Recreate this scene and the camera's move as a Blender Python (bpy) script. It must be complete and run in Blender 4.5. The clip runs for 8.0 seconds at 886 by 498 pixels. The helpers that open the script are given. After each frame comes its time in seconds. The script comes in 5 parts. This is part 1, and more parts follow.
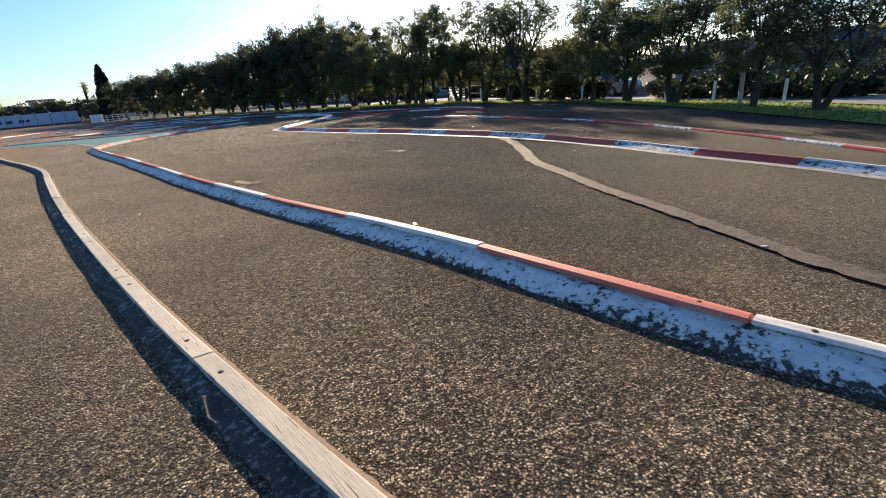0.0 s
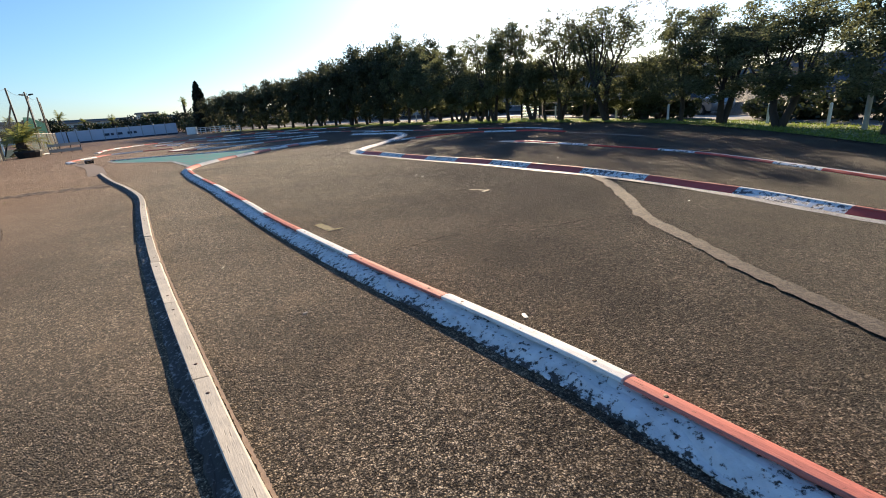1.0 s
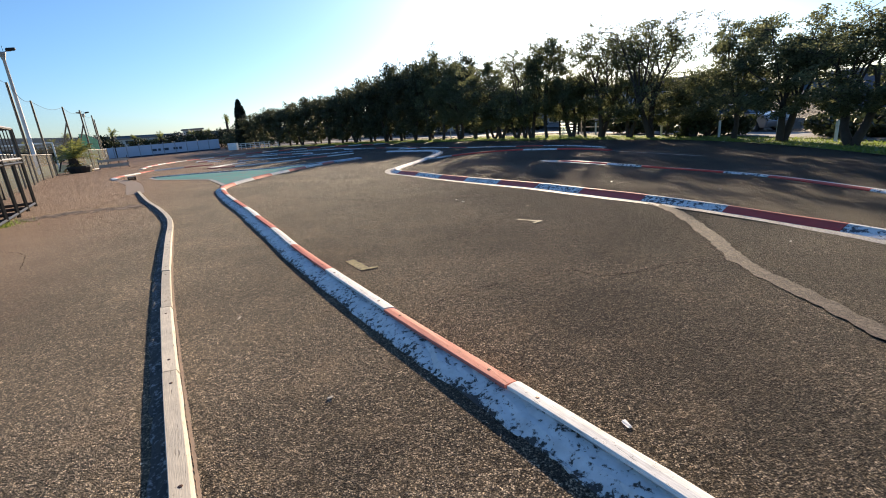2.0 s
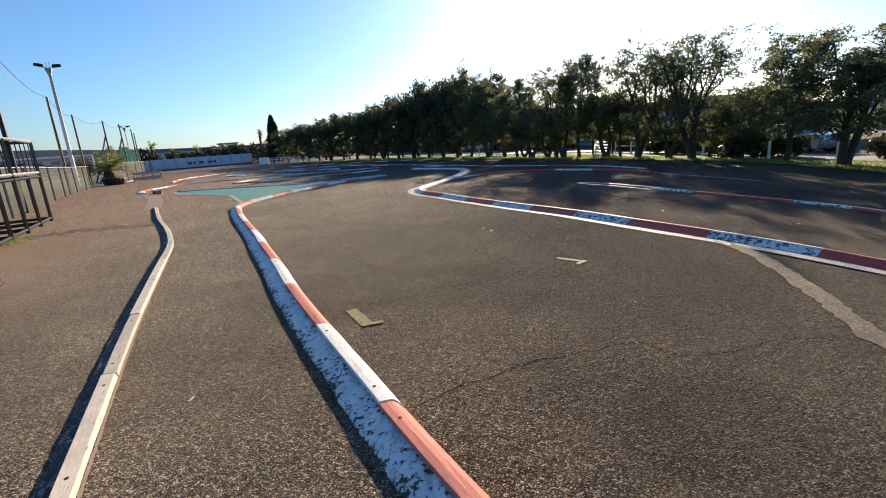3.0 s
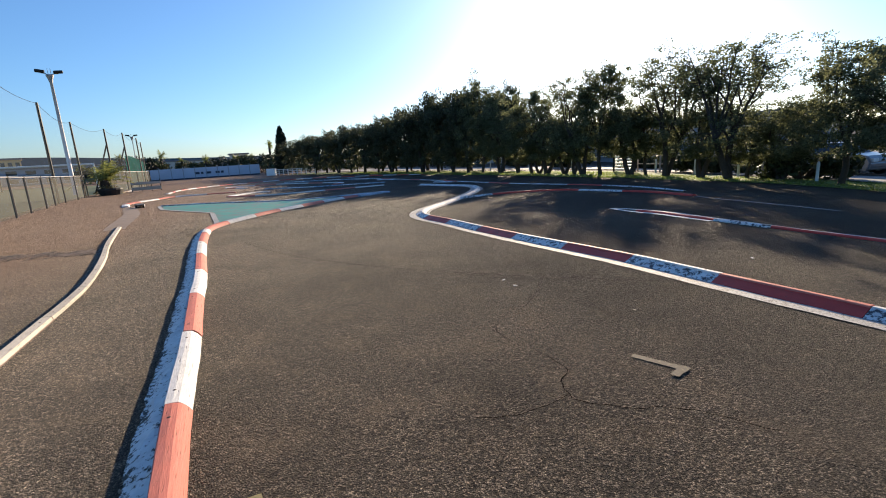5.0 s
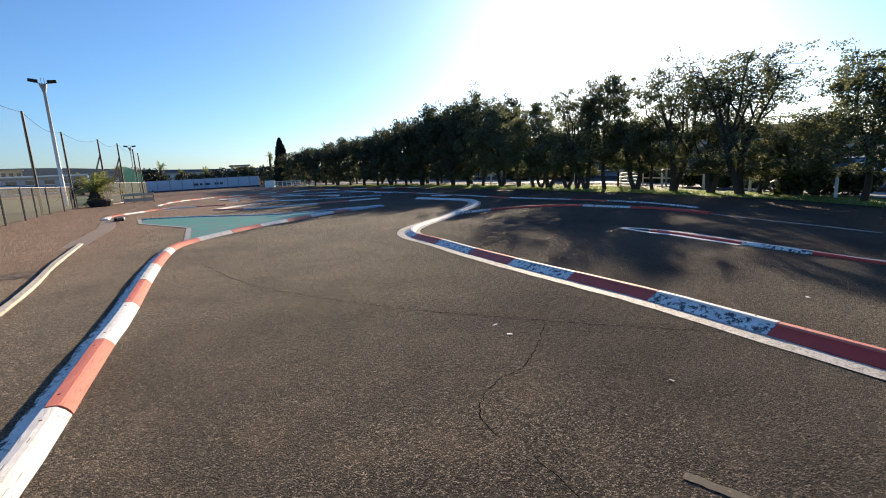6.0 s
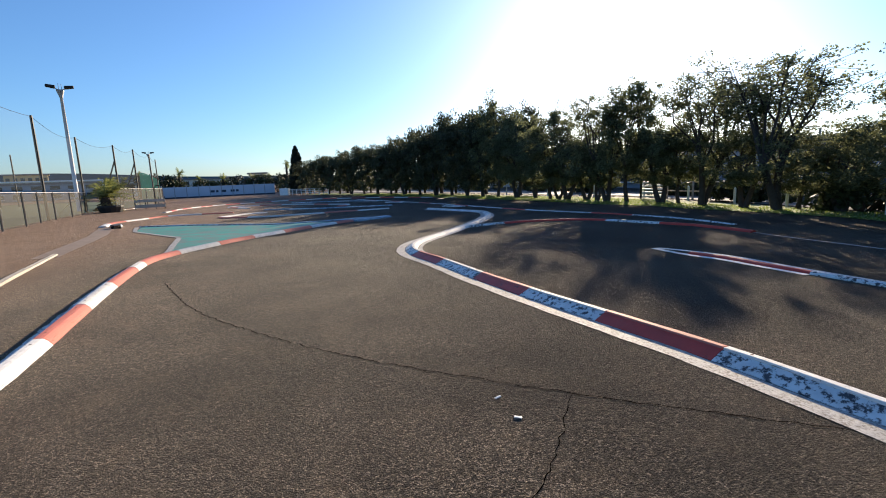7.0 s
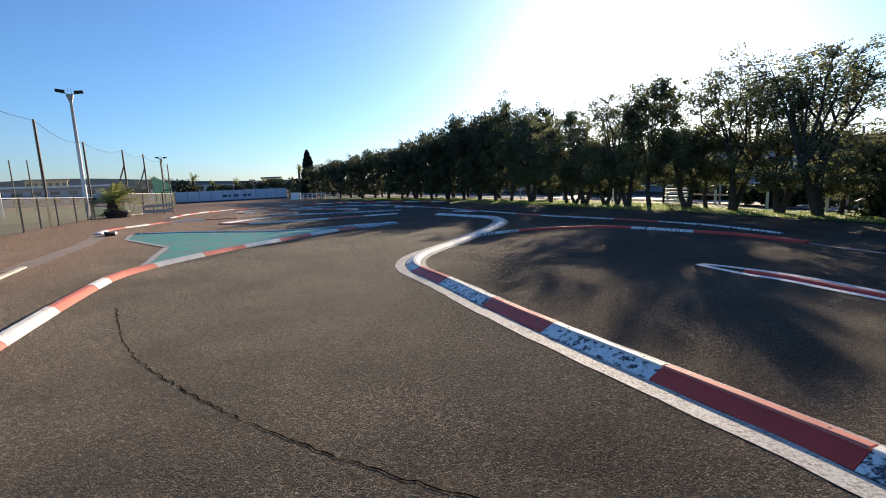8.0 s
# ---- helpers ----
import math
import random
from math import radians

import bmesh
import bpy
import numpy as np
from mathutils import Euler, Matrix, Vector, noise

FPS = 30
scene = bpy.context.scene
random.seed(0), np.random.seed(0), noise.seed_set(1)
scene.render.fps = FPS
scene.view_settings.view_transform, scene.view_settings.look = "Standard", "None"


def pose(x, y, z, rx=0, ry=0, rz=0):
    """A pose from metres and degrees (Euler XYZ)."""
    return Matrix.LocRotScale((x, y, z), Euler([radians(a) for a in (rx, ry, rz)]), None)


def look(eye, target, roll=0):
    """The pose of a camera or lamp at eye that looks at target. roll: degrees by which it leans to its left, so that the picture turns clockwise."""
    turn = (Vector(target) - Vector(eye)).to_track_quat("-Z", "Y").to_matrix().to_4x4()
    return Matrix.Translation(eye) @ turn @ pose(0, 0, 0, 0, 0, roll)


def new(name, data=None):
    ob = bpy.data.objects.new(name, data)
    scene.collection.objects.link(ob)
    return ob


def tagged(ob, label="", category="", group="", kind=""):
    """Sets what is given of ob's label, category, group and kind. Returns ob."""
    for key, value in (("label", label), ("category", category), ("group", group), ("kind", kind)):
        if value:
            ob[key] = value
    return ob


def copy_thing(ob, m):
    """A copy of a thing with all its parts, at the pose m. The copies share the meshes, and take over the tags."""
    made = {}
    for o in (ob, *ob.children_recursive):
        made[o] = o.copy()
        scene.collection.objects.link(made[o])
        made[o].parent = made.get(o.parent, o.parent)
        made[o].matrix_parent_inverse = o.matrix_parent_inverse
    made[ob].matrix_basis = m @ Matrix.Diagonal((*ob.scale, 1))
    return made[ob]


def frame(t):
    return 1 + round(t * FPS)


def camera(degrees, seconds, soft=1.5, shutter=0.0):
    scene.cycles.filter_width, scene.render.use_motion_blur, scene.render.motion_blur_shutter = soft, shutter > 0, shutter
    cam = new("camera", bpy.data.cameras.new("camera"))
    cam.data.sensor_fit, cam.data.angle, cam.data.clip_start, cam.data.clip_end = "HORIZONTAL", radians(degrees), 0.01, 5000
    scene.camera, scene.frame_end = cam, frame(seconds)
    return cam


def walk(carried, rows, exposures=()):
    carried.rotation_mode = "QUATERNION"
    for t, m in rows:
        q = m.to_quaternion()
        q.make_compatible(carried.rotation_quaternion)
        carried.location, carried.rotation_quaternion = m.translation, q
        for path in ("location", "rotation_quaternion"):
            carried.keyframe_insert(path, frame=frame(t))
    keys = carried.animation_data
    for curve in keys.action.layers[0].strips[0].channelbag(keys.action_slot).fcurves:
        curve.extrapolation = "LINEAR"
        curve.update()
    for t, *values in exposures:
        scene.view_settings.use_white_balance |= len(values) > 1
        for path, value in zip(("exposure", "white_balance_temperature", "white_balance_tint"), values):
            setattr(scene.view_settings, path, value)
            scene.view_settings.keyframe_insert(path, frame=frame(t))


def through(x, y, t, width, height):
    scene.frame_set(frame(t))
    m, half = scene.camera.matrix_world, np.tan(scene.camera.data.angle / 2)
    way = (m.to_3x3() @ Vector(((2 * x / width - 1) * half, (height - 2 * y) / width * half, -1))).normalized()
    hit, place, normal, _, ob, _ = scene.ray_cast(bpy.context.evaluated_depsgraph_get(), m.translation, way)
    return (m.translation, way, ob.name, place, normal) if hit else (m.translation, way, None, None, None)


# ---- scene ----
# Seconds, eye in metres, then yaw, pitch and roll in degrees.
cam = camera(88.36, 8.0, 1.0)
ROWS = [
    (0.0, 0.000, 0.000, 0.860, 0.00, -19.89, -4.83),
    (0.5, -0.218, 0.365, 1.101, 4.54, -19.07, -4.61),
    (1.0, -0.271, 0.569, 1.172, 8.00, -17.84, -4.81),
    (1.5, -0.317, 0.845, 1.186, 10.04, -16.70, -4.93),
    (2.0, -0.512, 1.231, 1.240, 11.87, -15.69, -4.93),
    (3.5, -0.715, 2.567, 1.282, 15.91, -12.76, -3.96),
    (4.0, -0.845, 3.007, 1.363, 16.17, -12.54, -3.83),
    (5.5, -1.122, 4.443, 1.254, 15.94, -11.06, -3.15),
    (6.0, -1.136, 4.951, 1.257, 16.13, -10.18, -2.99),
    (6.5, -1.185, 5.477, 1.261, 17.11, -9.35, -2.41),
    (7.0, -1.251, 6.023, 1.227, 18.01, -8.88, -2.30),
    (7.5, -1.400, 6.550, 1.204, 19.12, -8.48, -2.50),
    (8.0, -1.460, 7.053, 1.223, 19.65, -8.35, -2.49),
]
walk(cam, [(t, pose(x, y, z, 0, 0, yaw) @ pose(0, 0, 0, 90 + pitch) @ pose(0, 0, 0, 0, 0, roll))
           for t, x, y, z, yaw, pitch, roll in ROWS],
     exposures=((0.0, 1.0, 7050, 10), (4.0, 0.94, 6900, 10), (8.0, 0.92, 6700, 10)))

# ---- light ----
SUN_AZ, SUN_EL = 3.0, 15.6          # degrees east of +y, degrees above the horizon
world = bpy.data.worlds.new("sky")
scene.world = world
world.use_nodes = True
wt = world.node_tree
wt.nodes.clear()
sky = wt.nodes.new("ShaderNodeTexSky")
sky.sky_type, sky.sun_disc = "NISHITA", False
sky.sun_elevation, sky.sun_rotation = radians(SUN_EL), radians(SUN_AZ)
sky.air_density, sky.dust_density, sky.ozone_density = 1.0, 0.65, 6.8
bg = wt.nodes.new("ShaderNodeBackground")
bg.inputs["Strength"].default_value = 0.105
wo = wt.nodes.new("ShaderNodeOutputWorld")
wt.links.new(sky.outputs[0], bg.inputs[0])
wt.links.new(bg.outputs[0], wo.inputs[0])
sun = new("sun", bpy.data.lights.new("sun", "SUN"))
sun.data.energy, sun.data.angle, sun.data.color = 5.0, radians(0.53), (1.0, 0.83, 0.62)
toward = Vector((math.sin(radians(SUN_AZ)) * math.cos(radians(SUN_EL)),
                 math.cos(radians(SUN_AZ)) * math.cos(radians(SUN_EL)), math.sin(radians(SUN_EL))))
sun.matrix_world = look(toward * 60, (0, 0, 0))


# ---- materials ----
class Tree:
    """A small wrapper round a material's nodes."""

    def __init__(self, name):
        self.m = bpy.data.materials.new(name)
        self.m.use_nodes = True
        self.t = self.m.node_tree
        self.b = self.t.nodes["Principled BSDF"]
        self.pos = self.t.nodes.new("ShaderNodeNewGeometry").outputs["Position"]

    def node(self, kind, **ins):
        n = self.t.nodes.new(kind)
        for k, v in ins.items():
            self.put(n.inputs[k.replace("_", " ")], v)
        return n

    def put(self, socket, v):
        if isinstance(v, bpy.types.NodeSocket):
            self.t.links.new(v, socket)
        else:
            socket.default_value = v

    def noise(self, scale, detail=4.0, rough=0.55, vec=None):
        return self.node("ShaderNodeTexNoise", Vector=vec or self.pos, Scale=scale, Detail=detail, Roughness=rough).outputs["Fac"]

    def cells(self, scale, vec=None):
        return self.node("ShaderNodeTexVoronoi", Vector=vec or self.pos, Scale=scale)

    def ramp(self, fac, lo, hi, a=(0, 0, 0), b=(1, 1, 1)):
        n = self.node("ShaderNodeValToRGB", Fac=fac)
        e = n.color_ramp.elements
        e[0].position, e[1].position = lo, hi
        e[0].color, e[1].color = (*a, 1), (*b, 1)
        return n.outputs["Color"]

    def mix(self, fac, a, b, how="MIX"):
        n = self.t.nodes.new("ShaderNodeMix")
        n.data_type, n.blend_type = "RGBA", how
        for i, v in ((0, fac), (6, a), (7, b)):
            self.put(n.inputs[i], (*v, 1) if isinstance(v, tuple) and len(v) == 3 else v)
        return n.outputs[2]

    def math(self, how, a, b=0.0):
        n = self.t.nodes.new("ShaderNodeMath")
        n.operation = how
        self.put(n.inputs[0], a)
        self.put(n.inputs[1], b)
        return n.outputs[0]

    def bump(self, height, strength, distance):
        n = self.node("ShaderNodeBump", Height=height, Strength=strength, Distance=distance)
        self.t.links.new(n.outputs[0], self.b.inputs["Normal"])

    def base(self, colour, rough=0.6, metal=0.0, spec=0.5):
        self.put(self.b.inputs["Base Color"], (*colour, 1) if isinstance(colour, tuple) else colour)
        self.put(self.b.inputs["Roughness"], rough)
        self.b.inputs["Metallic"].default_value = metal
        self.b.inputs["Specular IOR Level"].default_value = spec
        return self.m

    def chance(self):
        return self.t.nodes.new("ShaderNodeObjectInfo").outputs["Random"]


def asphalt_colour(k):
    """Coarse worn asphalt: pale brown aggregate in dark binder, dusty towards the paddock side, with backlit sheen
    painted in.
    """
    bent = k.t.nodes.new("ShaderNodeVectorMath")
    bent.operation = "ADD"
    shake = k.node("ShaderNodeTexNoise", Vector=k.pos, Scale=70.0, Detail=2.0)
    small_shake = k.t.nodes.new("ShaderNodeVectorMath")
    small_shake.operation = "SCALE"
    k.put(small_shake.inputs[0], shake.outputs["Color"])
    small_shake.inputs["Scale"].default_value = 0.010
    k.put(bent.inputs[0], k.pos)
    k.put(bent.inputs[1], small_shake.outputs[0])
    stones = k.cells(128.0, bent.outputs[0])
    small = k.cells(300.0)
    grain = k.noise(420.0, 3.0)
    patches = k.noise(0.45, 5.0, 0.6)
    wear = k.noise(2.6, 4.0, 0.6)
    pits = k.noise(48.0, 5.0, 0.75)
    pick = k.node("ShaderNodeSeparateColor", Color=stones.outputs["Color"]).outputs[0]
    pick2 = k.node("ShaderNodeSeparateColor", Color=small.outputs["Color"]).outputs[1]
    tone = k.ramp(pick, 0.30, 0.97, (0.016, 0.012, 0.010), (0.47, 0.395, 0.32))
    tone = k.mix(0.35, tone, k.ramp(pick2, 0.3, 0.97, (0.010, 0.008, 0.007), (0.43, 0.365, 0.295)))
    tone = k.mix(k.math("MULTIPLY", k.ramp(stones.outputs["Distance"], 0.38, 0.62), 0.9), tone, (0.009, 0.007, 0.006))
    tone = k.mix(k.math("MULTIPLY", k.ramp(pits, 0.50, 0.57), 0.88), tone, (0.010, 0.008, 0.007))
    tone = k.mix(k.math("MULTIPLY", k.ramp(patches, 0.38, 0.60), 0.75), tone, k.mix(1.0, tone, (0.40, 0.40, 0.41), "MULTIPLY"))
    tone = k.mix(k.math("MULTIPLY", k.ramp(wear, 0.5, 0.78), 0.22), tone, (0.20, 0.150, 0.105))
    mottle = k.noise(26.0, 6.0, 0.7)
    tone = k.mix(1.0, tone, k.ramp(mottle, 0.34, 0.62, (1.45, 1.45, 1.45), (0.5, 0.49, 0.49)), "MULTIPLY")
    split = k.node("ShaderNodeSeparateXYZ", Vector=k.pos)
    # Backlit sheen put into the colour: tone gains brightness towards low x and y.
    sheen_gain = k.node("ShaderNodeMapRange", Value=k.math("ADD", k.math("ADD", split.outputs[0], k.math("MULTIPLY", split.outputs[1], 0.75)),
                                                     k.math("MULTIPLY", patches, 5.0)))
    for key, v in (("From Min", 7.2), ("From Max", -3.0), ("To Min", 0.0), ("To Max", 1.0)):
        sheen_gain.inputs[key].default_value = v
    tone = k.mix(sheen_gain.outputs[0], tone, k.mix(1.0, tone, (3.7, 3.5, 3.1), "MULTIPLY"))
    far = k.node("ShaderNodeMapRange", Value=k.math("ADD", k.math("ADD", split.outputs[0], k.math("MULTIPLY", split.outputs[1], 0.55)),
                                                    k.math("MULTIPLY", k.math("SUBTRACT", wear, 0.5), 3.5)))
    for key, v in (("From Min", -2.0), ("From Max", -4.8), ("To Min", 0.0), ("To Max", 0.74)):
        far.inputs[key].default_value = v
    dust = k.mix(k.ramp(wear, 0.3, 0.75), (0.225, 0.140, 0.096), (0.32, 0.208, 0.145))
    dust = k.mix(1.0, dust, k.ramp(pits, 0.44, 0.60, (1.2, 1.2, 1.2), (0.6, 0.6, 0.6)), "MULTIPLY")
    tone = k.mix(far.outputs[0], tone, dust)
    height = k.math("ADD", k.math("MULTIPLY", stones.outputs["Distance"], -1.0), k.math("MULTIPLY", small.outputs["Distance"], -0.35))
    height = k.math("ADD", height, k.math("MULTIPLY", pits, -2.0))
    return tone, height, grain


def asphalt(name="asphalt"):
    k = Tree(name)
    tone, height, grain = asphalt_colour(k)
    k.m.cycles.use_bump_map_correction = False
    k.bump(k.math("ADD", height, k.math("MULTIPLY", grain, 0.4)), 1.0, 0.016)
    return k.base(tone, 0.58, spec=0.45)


def worn_paint(name, colour, amount=0.5, scale=22.0, under=(0.06, 0.052, 0.046), rough=0.55, bump=0.004, soft=0.06, foot=0.0):
    """Paint chipped down to what lies under it; amount is the share that has gone."""
    k = Tree(name)
    n = k.noise(scale, 7.0, 0.68)
    big = k.noise(scale * 0.13, 3.0)
    mask = k.math("ADD", k.math("MULTIPLY", n, 0.75), k.math("MULTIPLY", big, 0.25))
    if foot:
        low = k.node("ShaderNodeMapRange", Value=k.node("ShaderNodeSeparateXYZ", Vector=k.pos).outputs[2])
        for key, v in (("From Min", 0.026), ("From Max", 0.0), ("To Min", 0.0), ("To Max", foot)):
            low.inputs[key].default_value = v
        mask = k.math("ADD", mask, low.outputs[0])
    gone = k.ramp(mask, 0.68 - 0.36 * amount - soft, 0.68 - 0.36 * amount + soft)
    dirt = k.ramp(k.noise(scale * 0.4, 5.0), 0.3, 0.75)
    c2 = tuple(c * 0.72 for c in colour)
    paint = k.mix(dirt, colour, c2)
    k.bump(k.math("ADD", k.math("MULTIPLY", gone, -0.8), k.math("MULTIPLY", k.noise(scale * 6, 3.0), 0.35)), 0.6, bump)
    return k.base(k.mix(gone, paint, under), rough)


def plank(name, colour, grey=0.25):
    """Painted or bare timber: grain, cracks and grime, each board a little different."""
    k = Tree(name)
    along = k.node("ShaderNodeMapping", Vector=k.pos)
    along.vector_type = "TEXTURE"
    along.inputs["Rotation"].default_value = (0, 0, radians(131))
    along.inputs["Scale"].default_value = (14.0, 1.0, 1.0)
    n = k.noise(9.0, 6.0, 0.65)
    fine = k.noise(230.0, 4.0, 0.6, along.outputs[0])
    split = k.ramp(k.noise(120.0, 2.0, 0.5, along.outputs[0]), 0.66, 0.70)
    stain = k.ramp(n, 0.42, 0.72)
    shade = k.node("ShaderNodeMapRange", Value=k.chance())
    shade.inputs["To Min"].default_value, shade.inputs["To Max"].default_value = 0.82, 1.08
    worn = tuple(c * (1 - grey) + 0.16 * grey for c in colour)
    c = k.mix(stain, colour, worn)
    c = k.mix(k.math("MULTIPLY", k.ramp(k.noise(60.0, 5.0, 0.7), 0.62, 0.7), 0.7), c, (0.10, 0.085, 0.07))
    c = k.mix(k.math("MULTIPLY", split, 0.65), c, (0.08, 0.06, 0.05))
    c = k.mix(1.0, c, k.ramp(fine, 0.3, 0.7, (0.84, 0.83, 0.82), (1.08, 1.08, 1.08)), "MULTIPLY")
    c = k.mix(1.0, c, k.node("ShaderNodeCombineColor", Red=shade.outputs[0], Green=shade.outputs[0], Blue=shade.outputs[0]).outputs[0], "MULTIPLY")
    k.bump(k.math("ADD", k.math("ADD", n, k.math("MULTIPLY", fine, 0.6)), k.math("MULTIPLY", split, -1.0)), 0.5, 0.004)
    return k.base(c, 0.7, spec=0.15)


def plain(name, colour, rough=0.5, metal=0.0, vary=0.25, scale=6.0, bump=0.002):
    k = Tree(name)
    n = k.noise(scale, 5.0, 0.6)
    k.bump(k.noise(scale * 12, 3.0), 0.4, bump)
    return k.base(k.mix(n, tuple(c * (1 - vary) for c in colour), tuple(min(1, c * (1 + vary)) for c in colour)), rough, metal)


def foliage(name, dark, light, through=0.35):
    """Leaves: a diffuse face with some light passing through."""
    k = Tree(name)
    t = k.t
    rnd = t.nodes.new("ShaderNodeNewGeometry").outputs["Random Per Island"]
    c = k.mix(rnd, dark, light)
    k.base(c, 0.55, spec=0.35)
    tr = k.node("ShaderNodeBsdfTranslucent", Color=c)
    mx = t.nodes.new("ShaderNodeMixShader")
    mx.inputs[0].default_value = through
    t.links.new(k.b.outputs[0], mx.inputs[1])
    t.links.new(tr.outputs[0], mx.inputs[2])
    t.links.new(mx.outputs[0], t.nodes["Material Output"].inputs[0])
    return k.m


def netting(name, colour, clear):
    """Woven net: a share of it is open."""
    k = Tree(name)
    t = k.t
    k.base(k.mix(k.noise(1.3, 5.0), tuple(c * 0.75 for c in colour), colour), 0.8)
    tr = t.nodes.new("ShaderNodeBsdfTransparent")
    mx = t.nodes.new("ShaderNodeMixShader")
    mx.inputs[0].default_value = clear
    t.links.new(k.b.outputs[0], mx.inputs[1])
    t.links.new(tr.outputs[0], mx.inputs[2])
    t.links.new(mx.outputs[0], t.nodes["Material Output"].inputs[0])
    return k.m


ASPHALT = asphalt()
CRACK = plain("crack_shadow", (0.010, 0.008, 0.007), 1.0)
CRACK.node_tree.nodes["Principled BSDF"].inputs["Specular IOR Level"].default_value = 0.0
SEAM = worn_paint("patched_seam", (0.17, 0.13, 0.097), 0.46, 48.0, (0.075, 0.058, 0.046), 0.85, 0.012)
CONCRETE = worn_paint("dusty_concrete", (0.31, 0.235, 0.18), 0.5, 7.0, (0.22, 0.155, 0.112), 0.85, 0.004, 0.12)
WHITE_FACE = worn_paint("chipped_white_paint", (0.78, 0.78, 0.76), 0.31, 34.0, (0.045, 0.04, 0.034), 0.6, 0.010, 0.025, 0.10)
WHITE_BLOCK = worn_paint("flaking_white_paint", (0.80, 0.81, 0.80), 0.42, 20.0, (0.045, 0.05, 0.06), 0.55, 0.005, 0.025)
RED_BLOCK = worn_paint("dull_red_paint", (0.64, 0.048, 0.028), 0.12, 16.0, (0.09, 0.04, 0.035), 0.5, 0.003)
WHITE_BOARD = plank("white_board", (0.80, 0.78, 0.74))
RED_BOARD = plank("red_board", (0.66, 0.215, 0.165), 0.15)
GREY_BOARD = plank("grey_board", (0.60, 0.54, 0.45), 0.25)
OLD_CONCRETE = worn_paint("old_concrete", (0.34, 0.32, 0.30), 0.66, 45.0, (0.05, 0.042, 0.036), 0.8, 0.008, 0.04)
LINE = worn_paint("worn_white_line", (0.50, 0.48, 0.45), 0.36, 60.0, (0.13, 0.105, 0.085), 0.75, 0.004, 0.08)
FRESH_LINE = worn_paint("white_line_paint", (0.78, 0.77, 0.74), 0.22, 60.0, (0.20, 0.18, 0.16), 0.7, 0.003, 0.08)
WHITE_POLE = plain("white_pole_paint", (0.66, 0.62, 0.60), 0.5, 0.0, 0.12, 2.0)
FADED_YELLOW = worn_paint("faded_yellow_paint", (0.20, 0.165, 0.10), 0.75, 40.0, (0.09, 0.075, 0.06), 0.8, 0.002, 0.08)
YELLOW = worn_paint("worn_yellow_paint", (0.36, 0.30, 0.14), 0.38, 40.0, (0.09, 0.075, 0.055), 0.7, 0.002, 0.07)
TEAL = worn_paint("worn_teal_paint", (0.03, 0.31, 0.22), 0.52, 2.0, (0.14, 0.20, 0.16), 0.6, 0.002, 0.05)
BLUE_BLOCK = worn_paint("pale_blue_paint", (0.32, 0.50, 0.62), 0.45, 8.0, (0.10, 0.12, 0.14), 0.6)
for mark in (YELLOW, FADED_YELLOW):
    mark.node_tree.nodes["Principled BSDF"].inputs["Specular IOR Level"].default_value = 0.2
BOLT = plain("rusty_steel", (0.10, 0.055, 0.04), 0.55, 0.6)
DARK_STEEL = plain("dark_steel", (0.022, 0.020, 0.019), 0.5, 0.4)
GALVANISED = plain("weathered_grey_steel", (0.42, 0.40, 0.39), 0.5, 0.5)
WHITE_METAL = plain("white_painted_metal", (0.78, 0.78, 0.76), 0.4)
BLACK = plain("black_rubber", (0.018, 0.018, 0.019), 0.7)
SCREEN = netting("windbreak_net", (0.075, 0.070, 0.054), 0.48)
FENCE_POST = plain("brown_fence_post", (0.20, 0.17, 0.13), 0.8)
HIGH_NET = netting("ball_net", (0.10, 0.13, 0.15), 0.90)
GREEN_NET = netting("green_net", (0.03, 0.36, 0.27), 0.15)
POST = plain("concrete_post", (0.48, 0.42, 0.33), 0.8)
BARK = plain("bark", (0.060, 0.045, 0.034), 0.9, 0.0, 0.5, 14.0, 0.02)
LEAF = foliage("oak_leaf", (0.080, 0.092, 0.046), (0.23, 0.245, 0.125), 0.68)
DARK_LEAF = foliage("dark_oak_leaf", (0.045, 0.052, 0.028), (0.12, 0.13, 0.065), 0.4)
HEDGE = foliage("hedge_leaf", (0.03, 0.04, 0.018), (0.07, 0.085, 0.038), 0.25)
CYPRESS = foliage("cypress_leaf", (0.008, 0.014, 0.008), (0.022, 0.034, 0.016), 0.15)
PALM = foliage("palm_leaf", (0.10, 0.12, 0.035), (0.30, 0.31, 0.10), 0.5)
DRY = foliage("dry_leaf", (0.10, 0.075, 0.035), (0.24, 0.18, 0.08), 0.3)
GRASS = foliage("grass_blade", (0.12, 0.19, 0.03), (0.30, 0.36, 0.09), 0.55)
TURF = plain("turf", (0.14, 0.19, 0.045), 0.9, 0.0, 0.5, 1.5, 0.02)
FIELD = plain("playing_field", (0.075, 0.10, 0.035), 0.9, 0.0, 0.35, 0.6, 0.01)
ROAD = plain("pale_road", (0.26, 0.24, 0.225), 0.8, 0.0, 0.2, 3.0)
PANEL = plain("pale_panel", (0.50, 0.56, 0.66), 0.6, 0.0, 0.12, 0.5)
PANEL_BASE = plain("dark_blue_base", (0.035, 0.05, 0.085), 0.7)
RENDERED = plain("pale_render", (0.55, 0.53, 0.48), 0.8, 0.0, 0.12, 0.4)
GREY_WALL = plain("grey_cladding", (0.30, 0.33, 0.37), 0.6, 0.0, 0.15, 0.4)
BLUE_WALL = plain("blue_cladding", (0.07, 0.11, 0.17), 0.5, 0.0, 0.15, 0.5)
